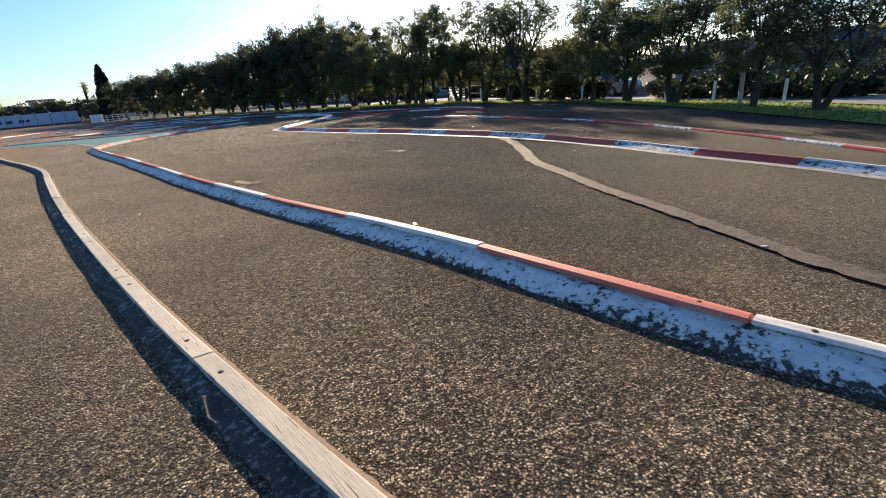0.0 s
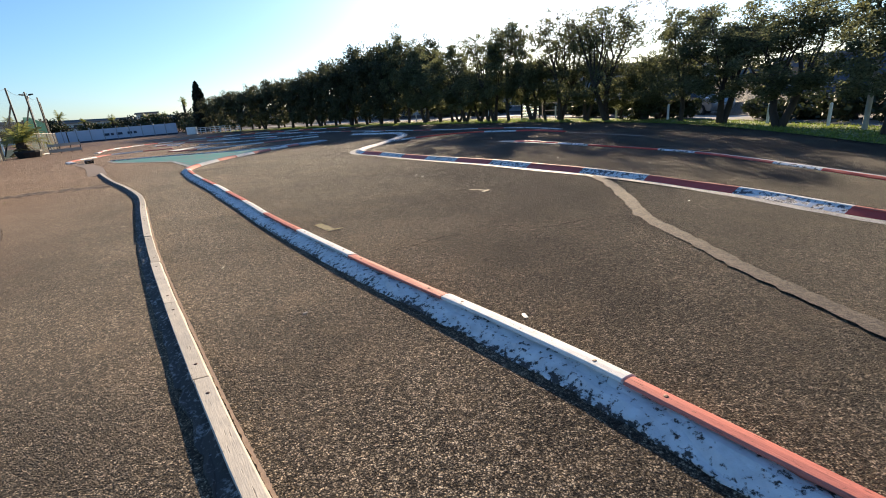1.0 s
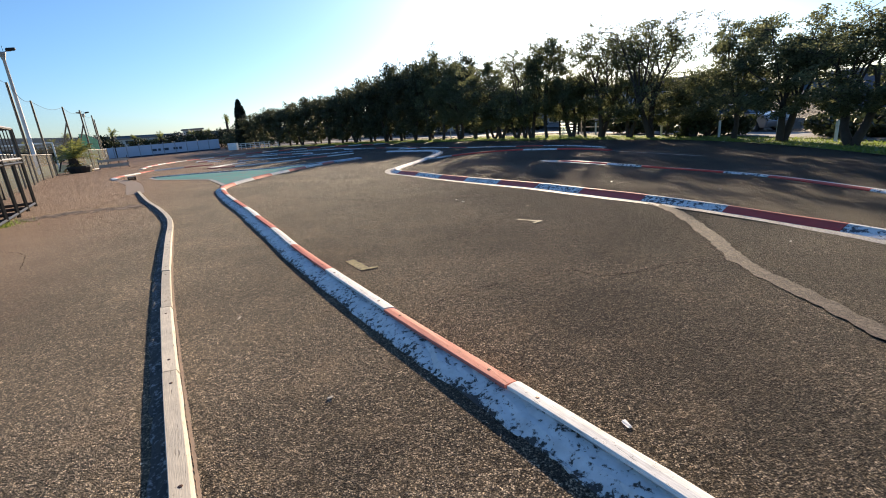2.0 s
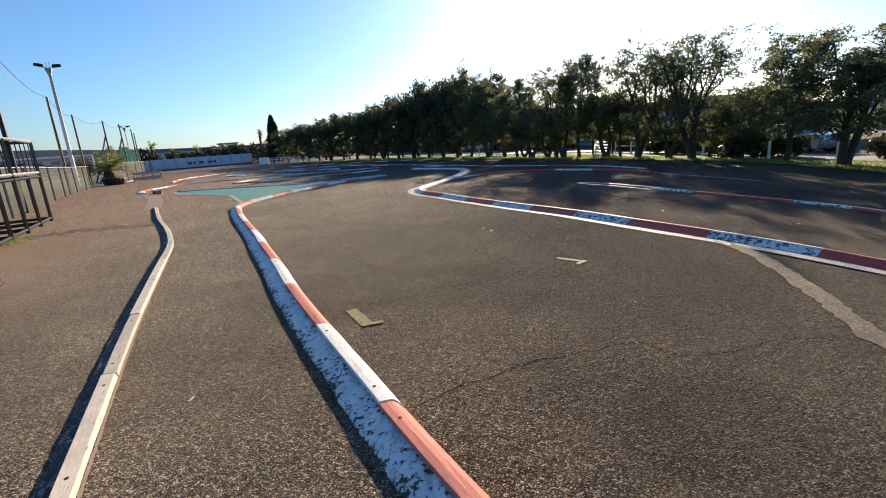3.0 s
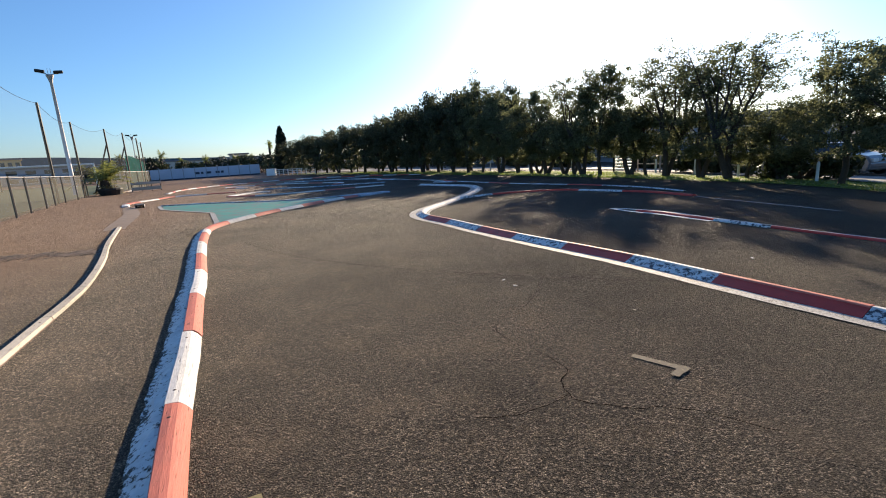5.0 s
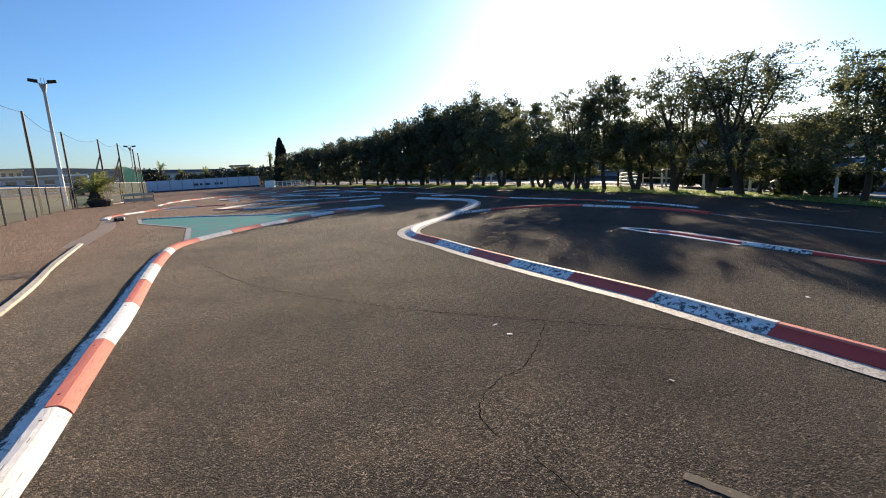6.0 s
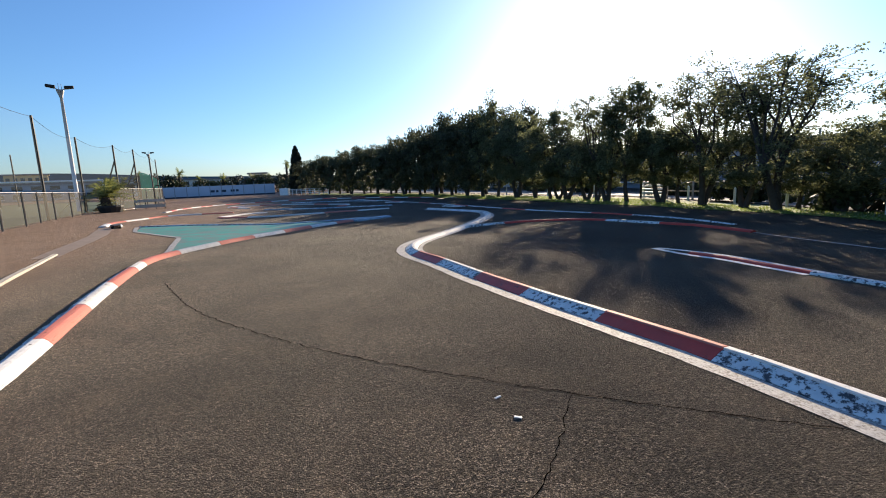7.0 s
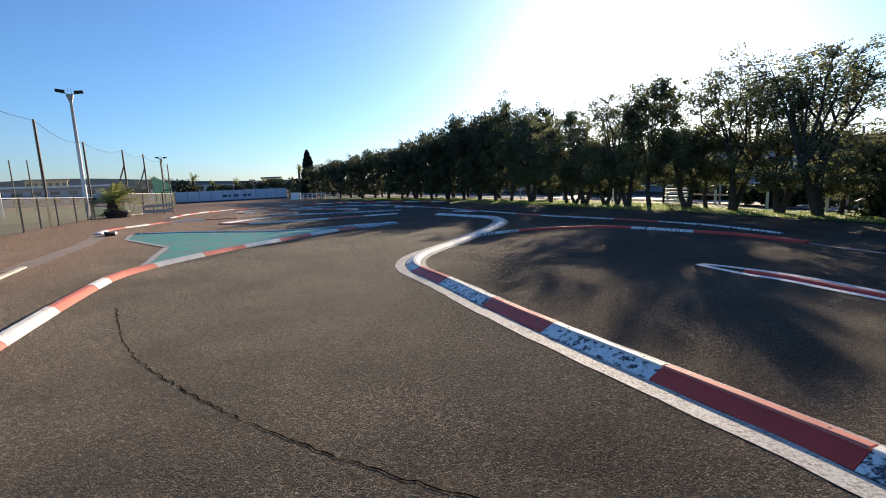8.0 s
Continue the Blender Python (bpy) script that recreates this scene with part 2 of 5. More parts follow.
OCHRE_WALL = plain("ochre_render", (0.58, 0.43, 0.22), 0.8, 0.0, 0.12, 0.4)
ROOFING = plain("roofing", (0.20, 0.19, 0.19), 0.8, 0.0, 0.2, 0.8)
GLASS = plain("dark_glass", (0.03, 0.04, 0.05), 0.12, 0.0, 0.1)
SHELL = plain("white_lexan_shell", (0.80, 0.82, 0.84), 0.18, 0.0, 0.04)
CAR_GREY = plain("silver_car_paint", (0.34, 0.36, 0.38), 0.3, 0.5, 0.05)
CAR_DARK = plain("dark_car_paint", (0.06, 0.07, 0.08), 0.25, 0.2, 0.05)
RED_MARK = plain("red_sticker", (0.55, 0.06, 0.03), 0.4)
EARTH = worn_paint("damp_soil", (0.045, 0.032, 0.024), 0.55, 7.0, (0.17, 0.118, 0.085), 0.95, 0.03, 0.05)
HILL = plain("far_wooded_hill", (0.075, 0.10, 0.105), 0.95, 0.0, 0.3, 0.05, 0.3)


# ---- helpers for shapes ----
def ground_z(x, y):
    """The tarmac falls away gently towards the trees and the far end."""
    d, e = min(x - 0.6, 12.0), min(y, 40.0) - 12.0
    return (-0.05 * d * min(1.0, d / 1.5) if d > 0 else 0.0) - (0.011 * e * min(1.0, e / 4.0) if e > 0 else 0.0)


def mesh_of(name, verts, faces, material, smooth=False):
    me = bpy.data.meshes.new(name)
    me.from_pydata([tuple(v) for v in verts], [], [tuple(f) for f in faces])
    me.materials.append(material)
    if smooth:
        me.polygons.foreach_set("use_smooth", [True] * len(me.polygons))
    me.update()
    return me


def part(name, me, parent=None, label=""):
    ob = new(name, me)
    ob.parent = parent
    if label:
        tagged(ob, label)
    return ob


def bm_part(name, bm, material, parent=None, label="", smooth=False):
    me = bpy.data.meshes.new(name)
    bm.to_mesh(me)
    bm.free()
    me.materials.append(material)
    if smooth:
        me.polygons.foreach_set("use_smooth", [True] * len(me.polygons))
    return part(name, me, parent, label)


def thing(name, x, y, z, label, category, group="", turn=0.0):
    ob = new(name)
    ob.empty_display_size = 0.2
    ob.matrix_world = pose(x, y, z + ground_z(x, y), 0, 0, turn)
    return tagged(ob, label, category, group)


def add_box(bm, lo, hi, bevel=0.0):
    v = [bm.verts.new((x, y, z)) for x in (lo[0], hi[0]) for y in (lo[1], hi[1]) for z in (lo[2], hi[2])]
    fs = [bm.faces.new([v[i] for i in q]) for q in ((0, 1, 3, 2), (4, 6, 7, 5), (0, 4, 5, 1), (2, 3, 7, 6), (0, 2, 6, 4), (1, 5, 7, 3))]
    if bevel:
        es = list({e for f in fs for e in f.edges})
        bmesh.ops.bevel(bm, geom=es, offset=bevel, segments=1, affect="EDGES")
    return bm


def add_tube(bm, points, radii, sides=8, cap=True):
    rings = []
    pts = [Vector(p) for p in points]
    for i, p in enumerate(pts):
        d = (pts[min(i + 1, len(pts) - 1)] - pts[max(i - 1, 0)]).normalized()
        a = d.cross(Vector((0, 0, 1)) if abs(d.z) < 0.9 else Vector((1, 0, 0))).normalized()
        b = d.cross(a)
        r = radii[i] if hasattr(radii, "__len__") else radii
        rings.append([bm.verts.new(p + (a * math.cos(q) + b * math.sin(q)) * r) for q in (2 * math.pi * j / sides for j in range(sides))])
    for r0, r1 in zip(rings, rings[1:]):
        for j in range(sides):
            bm.faces.new((r0[j], r0[(j + 1) % sides], r1[(j + 1) % sides], r1[j]))
    if cap:
        bm.faces.new(rings[0])
        bm.faces.new(list(reversed(rings[-1])))
    return bm


class Path:
    """A smooth line through points, measured along its length."""

    def __init__(self, points, step=0.06):
        p = [np.array(q, float) for q in points]
        p = [2 * p[0] - p[1]] + p + [2 * p[-1] - p[-2]]
        out = []
        for a, b, c, d in zip(p, p[1:], p[2:], p[3:]):
            n = max(2, int(np.linalg.norm(c - b) / step))
            for i in range(n):
                t = i / n
                out.append(0.5 * (2 * b + (c - a) * t + (2 * a - 5 * b + 4 * c - d) * t * t + (3 * b - a - 3 * c + d) * t ** 3))
        out.append(p[-2])
        self.p = np.array(out)
        self.s = np.concatenate([[0], np.cumsum(np.linalg.norm(np.diff(self.p, axis=0), axis=1))])
        self.length = float(self.s[-1])

    def at(self, s):
        return np.array([np.interp(s, self.s, self.p[:, 0]), np.interp(s, self.s, self.p[:, 1])])

    def beside(self, s):
        """The place at s and the unit vector to its right."""
        a, b = self.at(max(0, s - 0.1)), self.at(min(self.length, s + 0.1))
        d = (b - a) / max(1e-9, np.linalg.norm(b - a))
        return self.at(s), np.array([d[1], -d[0]])

    def near(self, x, y):
        return float(self.s[np.argmin(np.hypot(self.p[:, 0] - x, self.p[:, 1] - y))])


def sweep(path, s0, s1, profile, step=0.3, rough=0.0, closed=True, seed=0):
    """Vertices and faces of a profile of (right, up) carried along the path from s0 to s1."""
    rnd = random.Random(seed)
    n = max(1, int(round((s1 - s0) / step)))
    verts, faces, m = [], [], len(profile)
    for i in range(n + 1):
        s = s0 + (s1 - s0) * i / n
        c, r = path.beside(s)
        for u, z in profile:
            du, dz = (rnd.uniform(-rough, rough), rnd.uniform(-rough, rough)) if z > 0.0 else (rnd.uniform(-rough, rough) * 1.6, 0)
            x, y = c + r * (u + du)
            verts.append((x, y, z + dz + ground_z(x, y)))
    for i in range(n):
        for j in range(m if closed else m - 1):
            a, b = i * m + j, i * m + (j + 1) % m
            faces.append((a, a + m, b + m, b))
    if closed:
        faces.append(tuple(range(m - 1, -1, -1)))
        faces.append(tuple(range(n * m, n * m + m)))
    return verts, faces


def ribbon(name, points, width, material, lift=0.004, step=0.25, ragged=0.0, label="", category="marking", seed=3):
    """A strip of paint, patching or crack lying on the ground."""
    path = Path(points, 0.05)
    rnd = random.Random(seed)
    n = max(2, int(path.length / step))
    verts, faces = [], []
    for i in range(n + 1):
        c, r = path.beside(path.length * i / n)
        for side in (-1, 1):
            x, y = c + r * side * (width / 2 * (1 + rnd.uniform(-ragged, ragged)))
            verts.append((x, y, ground_z(x, y) + lift))
        if i:
            faces.append((2 * i - 2, 2 * i - 1, 2 * i + 1, 2 * i))
    return tagged(new(name, mesh_of(name, verts, faces, material)), label, category, kind="structure")


def bolt_mesh():
    bm = bmesh.new()
    add_tube(bm, [(0, 0, 0), (0, 0, 0.0015), (0, 0, 0.0025)], [0.010, 0.009, 0.005], 8)
    me = bpy.data.meshes.new("bolt")
    bm.to_mesh(me)
    bm.free()
    me.materials.append(BOLT)
    return me


BOLT_MESH = bolt_mesh()


def kerb(name, points, label, base_profile, base_mat, board_profile=None, boards=(), phase=0.0, length=1.2, bolt_at=None,
         blocks=None, rough=0.004, group="track kerbs", cuts=None, step=0.15):
    """A kerb along a line: a base, or painted blocks, and a row of boards on top, each a piece of its own."""
    path = Path(points)
    c = path.at(0)
    top = thing(name, c[0], c[1], 0.0, label, "kerb", group)
    inv = top.matrix_world.inverted()

    def put(nm, me, parent, s=None):
        ob = part(nm, me, parent)
        if parent is top:
            ob.matrix_parent_inverse = inv
        return ob

    if blocks is None:
        v, f = sweep(path, 0, path.length, base_profile, step * 0.6, rough, True, 7)
        put("base", mesh_of("base", v, f, base_mat), top)
    if cuts is None:
        cuts, s = [0.0], phase % length
        while s < path.length - 0.1:
            if s > 0.05:
                cuts.append(s)
            s += length
        cuts.append(path.length)
        k0 = int(phase // length)
    else:
        k0 = 0
    for i, (a, b) in enumerate(zip(cuts, cuts[1:])):
        if blocks is not None:
            v, f = sweep(path, a + 0.002, b - 0.002, base_profile, step, rough * 0.6, True, i)
            put("block", mesh_of("block", v, f, blocks[(i + k0) % len(blocks)]), top)
        if board_profile:
            seat = random.Random(i * 7 + int(path.length * 10))
            du, dz, gap = seat.uniform(-0.005, 0.005), seat.uniform(-0.004, 0.003), seat.uniform(0.003, 0.008)
            seated = [(u + du, z + dz) if z > 0 else (u, z) for u, z in board_profile]
            v, f = sweep(path, a + gap, b - gap, seated, step * 1.5, 0.0014, True, i + 50)
            board = put("board", mesh_of("board", v, f, boards[(i + k0) % len(boards)]), top)
            if bolt_at:
                for s in (a + 0.16, b - 0.16):
                    p, r = path.beside(s)
                    x, y = p + r * bolt_at[0]
                    ob = part("bolt", BOLT_MESH, board)
                    ob.matrix_basis = pose(x, y, ground_z(x, y) + bolt_at[1] + dz)
    return top


# ---- ground ----
def axis(near, far, fine):
    a = list(np.arange(-near, near + 0.01, fine))
    d, x = fine, near
    while x < far:
        d *= 1.25
        x += d
        a = [-x] + a + [x]
    return a


def build_ground():
    xs, ys = axis(24, 2600, 1.0), [y + 10 for y in axis(24, 2600, 1.0)]
    verts = [(x, y, ground_z(x, y)) for y in ys for x in xs]
    n = len(xs)
    faces = [(j * n + i, j * n + i + 1, (j + 1) * n + i + 1, (j + 1) * n + i) for j in range(len(ys) - 1) for i in range(n - 1)]
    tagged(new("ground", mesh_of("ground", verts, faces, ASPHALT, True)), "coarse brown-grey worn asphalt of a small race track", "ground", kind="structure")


build_ground()


def sheet(name, outline, material, lift, label, category, kind="structure"):
    """A flat area of the ground given by its outline, cut into small faces so that it follows the slope."""
    bm = bmesh.new()
    f = bm.faces.new([bm.verts.new((x, y, 0)) for x, y in outline])
    bmesh.ops.triangulate(bm, faces=[f])
    for _ in range(3):
        long_edges = [e for e in bm.edges if e.calc_length() > 2.0]
        if long_edges:
            bmesh.ops.subdivide_edges(bm, edges=long_edges, cuts=1)
            bmesh.ops.triangulate(bm, faces=bm.faces[:])
    for v in bm.verts:
        v.co.z = ground_z(v.co.x, v.co.y) + lift
    return tagged(bm_part(name, bm, material), label, category, kind=kind)


# ---- kerbs ----
MID_BASE = [(-0.200, -0.02), (-0.190, 0.004), (-0.165, 0.014), (-0.125, 0.032), (-0.085, 0.042), (-0.045, 0.046), (-0.045, -0.02)]
MID_BOARD = [(-0.062, 0.058), (-0.061, 0.071), (-0.057, 0.074), (-0.022, 0.0735), (0.006, 0.068), (0.022, 0.057), (0.040, 0.040), (0.055, 0.020), (0.064, 0.0), (0.064, -0.02), (-0.045, -0.02), (-0.045, 0.058)]
MID = [(2.95, -0.7), (2.1, 0.25), (1.25, 1.10), (1.01, 1.32), (0.45, 1.95), (0.02, 2.44), (-0.61, 3.08), (-1.35, 3.82), (-1.67, 4.16), (-2.25, 4.77), (-3.0, 5.58),
       (-3.74, 6.44), (-4.6, 7.4), (-5.2, 8.1), (-6.6, 9.62), (-7.5, 10.64), (-8.2, 11.5)]
mid_path = Path(MID)
joint = mid_path.near(1.01, 1.32)
MID_CUTS = [0.0] + [joint + 1.2 * k for k in range(-2, 30) if 0.2 < joint + 1.2 * k < mid_path.length - 0.2] + [mid_path.length]
first_red = sum(1 for s in MID_CUTS if s < joint - 0.01) % 2
kerb("kerb", MID, "low kerb with chipped white face and red and white boards on top", MID_BASE, WHITE_FACE, MID_BOARD,
     (RED_BOARD, WHITE_BOARD) if first_red == 0 else (WHITE_BOARD, RED_BOARD), bolt_at=(-0.026, 0.0732), rough=0.008, cuts=MID_CUTS)
MID2 = [(-8.2, 11.5), (-8.48, 12.0), (-8.68, 12.75), (-8.8, 13.5), (-8.93, 14.8), (-8.97, 16.4), (-8.9, 18.0), (-8.7, 19.4)]
kerb("kerb", MID2, "red and white kerb beside the teal paint", MID_BASE, WHITE_FACE, MID_BOARD, (WHITE_BOARD, RED_BOARD), 1.2, 1.2)
kerb("kerb", [(-8.7, 19.4), (-8.5, 20.3), (-8.25, 21.1)], "pale blue and white kerb tip lying flat", [(-0.3, -0.02), (-0.27, 0.05), (0.0, 0.07), (0.2, 0.05), (0.25, -0.02)], BLUE_BLOCK)

LEFT_BASE = [(-0.124, -0.02), (-0.110, 0.004), (-0.085, 0.012), (-0.04, 0.022), (-0.04, -0.02)]
LEFT_BOARD = [(-0.042, -0.02), (-0.042, 0.037), (-0.039, 0.041), (0.026, 0.033), (0.030, 0.030), (0.034, 0.016), (0.036, 0.0), (0.036, -0.02)]
LEFT = [(1.1, -0.52), (0.3, 0.26), (-0.43, 0.97), (-1.27, 1.82), (-2.12, 2.73), (-2.92, 3.6), (-3.92, 4.72),
        (-5.2, 6.22), (-6.3, 7.52), (-7.1, 8.32), (-7.9, 9.06), (-9.02, 10.02), (-10.33, 11.22), (-11.4, 12.22)]
kerb("kerb", LEFT, "low kerb of weathered grey boards on crumbling concrete", LEFT_BASE, OLD_CONCRETE, LEFT_BOARD, (GREY_BOARD,), 0.35, 1.2, (-0.008, 0.037), rough=0.010)

DUST_FRINGE = plain("dust_and_grit", (0.38, 0.27, 0.195), 0.9, 0.0, 0.35, 40.0, 0.006)
RIGHT_CUTS = [(4.2, 1.6), (4.05, 2.5), (3.8, 3.4), (3.42, 4.25), (2.87, 5.08), (2.33, 6.05), (1.6, 6.86), (0.88, 7.6), (0.15, 8.42), (-0.5, 9.18), (-1.2, 9.88), (-1.93, 10.6),
              (-2.6, 11.3), (-3.36, 12.16), (-4.0, 12.82), (-4.35, 13.4)]
RIGHT = RIGHT_CUTS + [(-4.53, 14.1), (-4.54, 14.9), (-4.5, 15.8), (-4.47, 16.9), (-4.45, 19.0), (-4.63, 21.2), (-5.2, 22.8), (-6.33, 23.8), (-8.26, 25.3)]
right_path = Path(RIGHT)
cuts = [right_path.near(*q) for q in RIGHT_CUTS]
cuts = cuts + [s for s in np.arange(cuts[-1] + 1.15, right_path.length - 0.5, 1.2)] + [right_path.length]
RIGHT_BASE = [(-0.012, -0.02), (0.0, 0.005), (0.105, 0.052), (0.115, 0.055), (0.115, -0.02)]
RIGHT_BOARD = [(0.112, 0.055), (0.115, 0.064), (0.120, 0.067), (0.172, 0.064), (0.178, 0.061), (0.22, 0.02), (0.232, -0.02), (0.117, -0.02)]
n_front = len(RIGHT_CUTS) - 1
front = [(RED_BLOCK, WHITE_BLOCK)[(i + n_front) % 2] for i in range(n_front)]
front_boards = [(RED_BOARD, WHITE_BOARD)[(i + n_front) % 2] for i in range(n_front)]
rest = len(cuts) - 1 - n_front
kerb("kerb", RIGHT, "kerb with dark red and flaking white blocks, boards on top", RIGHT_BASE, WHITE_BLOCK, RIGHT_BOARD,
     front_boards + [WHITE_BOARD] * rest, bolt_at=(0.145, 0.0655), blocks=front + [WHITE_BLOCK] * rest, cuts=cuts, rough=0.003)


def offset(points, u):
    path = Path(points, 0.2)
    out = []
    for s in np.linspace(0, path.length, max(3, int(path.length / 0.5))):
        c, r = path.beside(s)
        out.append(tuple(c + r * u))
    return out


ribbon("grit", offset(LEFT, 0.046)[:20], 0.015, DUST_FRINGE, 0.004, 0.012, 0.45, "pale grit gathered along the board's foot", "ground")
ribbon("painted_line", offset(RIGHT, -0.085), 0.15, LINE, 0.004, 0.2, 0.12, "worn white line painted along the kerb's foot")
ribbon("painted_line", offset(RIGHT, 0.27), 0.07, LINE, 0.004, 0.2, 0.2, "worn white line behind the kerb")

LOW = [(-0.10, -0.02), (-0.085, 0.02), (-0.03, 0.045), (0.06, 0.047), (0.095, 0.015), (0.11, -0.02)]
kerb("kerb", [(-4.4, 17.1), (-3.5, 18.3), (-2.4, 19.0), (-1.2, 19.1), (0.05, 18.2), (1.03, 17.45), (1.9, 16.6)],
     "low red and white kerb in the tree shade", LOW, None, blocks=(WHITE_BLOCK, RED_BLOCK, RED_BLOCK), length=1.5)
ribbon("painted_line", [(1.9, 16.6), (2.6, 15.6), (3.4, 14.4), (3.7, 13.9)], 0.09, LINE, 0.004, 0.3, 0.2, "thin worn white line in the tree shade")
SLIM = [(-0.07, -0.02), (-0.058, 0.02), (-0.02, 0.028), (0.04, 0.030), (0.066, 0.012), (0.075, -0.02)]
ISLAND = [(-0.2, 13.75), (0.5, 13.1), (1.2, 12.15), (2.55, 11.0), (3.45, 10.0), (4.15, 8.3), (4.7, 6.3), (4.95, 4.5), (5.0, 2.0)]
kerb("kerb", offset(ISLAND, 0.06)[1:], "narrow dark red and white island kerb", SLIM, None, blocks=(RED_BLOCK, RED_BLOCK, WHITE_BLOCK), length=0.8)
ribbon("painted_line", offset(ISLAND, 0.2)[4:0:-1] + [(-0.28, 13.86)] + offset(ISLAND, -0.11)[1:], 0.10, FRESH_LINE, 0.004, 0.15, 0.06, "white line looped round the island kerb's tip")
FAR_WHITE = (WHITE_BOARD, RED_BOARD)
for pts, pair, lab in (
        ([(-18.0, 17.9), (-19.7, 19.5), (-20.4, 21.3), (-21.1, 23.0), (-20.6, 24.0), (-18.8, 25.2)], FAR_WHITE, "faded red and white kerb on the dusty bend"),
        ([(-24.75, 26.3), (-27.8, 30.4), (-29.5, 35.0), (-29.2, 39.8), (-26.8, 43.2), (-23.3, 43.7), (-17.2, 42.6), (-12.95, 40.5), (-9.5, 37.6)], (WHITE_BOARD, RED_BLOCK), "far outer kerb in red and white"),
        ([(-16.3, 24.7), (-16.85, 24.0), (-16.4, 21.8), (-15.2, 21.7), (-13.8, 22.3), (-12.35, 24.2), (-10.6, 26.4)], (WHITE_BOARD, WHITE_BOARD, RED_BOARD), "white hairpin kerb in the infield"),
        ([(-21.3, 29.2), (-24.8, 31.5), (-23.5, 33.3), (-21.0, 33.8), (-18.0, 32.7), (-15.9, 31.9), (-15.2, 29.6)], (WHITE_BOARD, RED_BOARD, WHITE_BOARD), "looping infield kerb in red and white"),
        ([(-18.6, 27.4), (-15.4, 27.7), (-11.8, 29.6)], (BLUE_BLOCK, WHITE_BLOCK), "pale blue infield kerb"),
        ([(-14.0, 33.6), (-12.2, 32.9)], (WHITE_BLOCK,), "short white kerb piece"),
        ([(-23.5, 36.6), (-19.5, 37.6), (-15.8, 36.2)], (WHITE_BLOCK, BLUE_BLOCK), "white and blue infield kerb"),
        ([(-8.1, 27.4), (-6.9, 26.9)], (WHITE_BLOCK,), "short white kerb piece")):
    kerb("kerb", pts, lab, [(-0.15, -0.02), (-0.12, 0.03), (-0.03, 0.052), (0.08, 0.05), (0.13, 0.02), (0.15, -0.02)], None, blocks=pair, length=1.6, step=0.4)
kerb("kerb", [(-20.2, 41.1), (-13.8, 34.9), (-9.0, 29.9), (-3.8, 24.0), (-0.4, 21.0), (2.0, 18.2)], "long low white kerb before the trees", SLIM, None,
     blocks=(WHITE_BLOCK, WHITE_BLOCK, RED_BLOCK), length=1.6, step=0.4)
TEAL_EDGE = [(-16.2, 17.95), (-14.5, 18.45), (-12.8, 18.5), (-11.1, 18.6), (-9.9, 19.6), (-8.9, 21.0)]
kerb("kerb", TEAL_EDGE, "pale blue kerb edging the teal paint", [(-0.15, -0.02), (-0.13, 0.02), (-0.06, 0.035), (0.08, 0.035), (0.12, 0.015), (0.14, -0.02)], None, blocks=(BLUE_BLOCK,), length=1.5)

# ---- paint, patches and cracks on the tarmac ----
sheet("painted_area", [(-8.8, 12.5), (-11.2, 15.0), (-14.5, 16.4), (-16.1, 17.85), (-14.5, 18.3), (-12.8, 18.35), (-11.1, 18.45), (-9.9, 19.4), (-9.0, 19.4), (-9.1, 16.4), (-9.05, 14.8), (-8.95, 13.5)],
      TEAL, 0.005, "worn teal paint on the tarmac", "paint")
for pts, lift in (([(-8.7, 12.35), (-9.9, 13.6), (-11.15, 14.9)], 0.009), ([(-11.2, 14.95), (-12.9, 15.68), (-14.55, 16.4)], 0.012), ([(-14.55, 16.4), (-15.4, 17.1), (-16.2, 17.8)], 0.009)):
    ribbon("painted_line", pts, 0.12, LINE, lift, 0.3, 0.12, "dusty white edge of the teal paint")
ribbon("seam", [(0.98, 7.45), (1.12, 6.75), (1.1, 5.6), (1.06, 4.95), (1.2, 4.1), (1.3, 3.5), (1.53, 2.61), (1.68, 2.0), (1.95, 1.35), (2.4, 0.6)], 0.14, SEAM, 0.004, 0.06, 0.28, "pale patched seam in the tarmac", "ground")
ribbon("concrete_strip", [(-11.2, 11.9), (-11.8, 12.5), (-14.3, 15.0), (-16.2, 16.6), (-17.4, 17.6)], 0.45, CONCRETE, 0.005, 0.12, 0.05,
       "pale dusty concrete strip along the kerb's end", "ground")
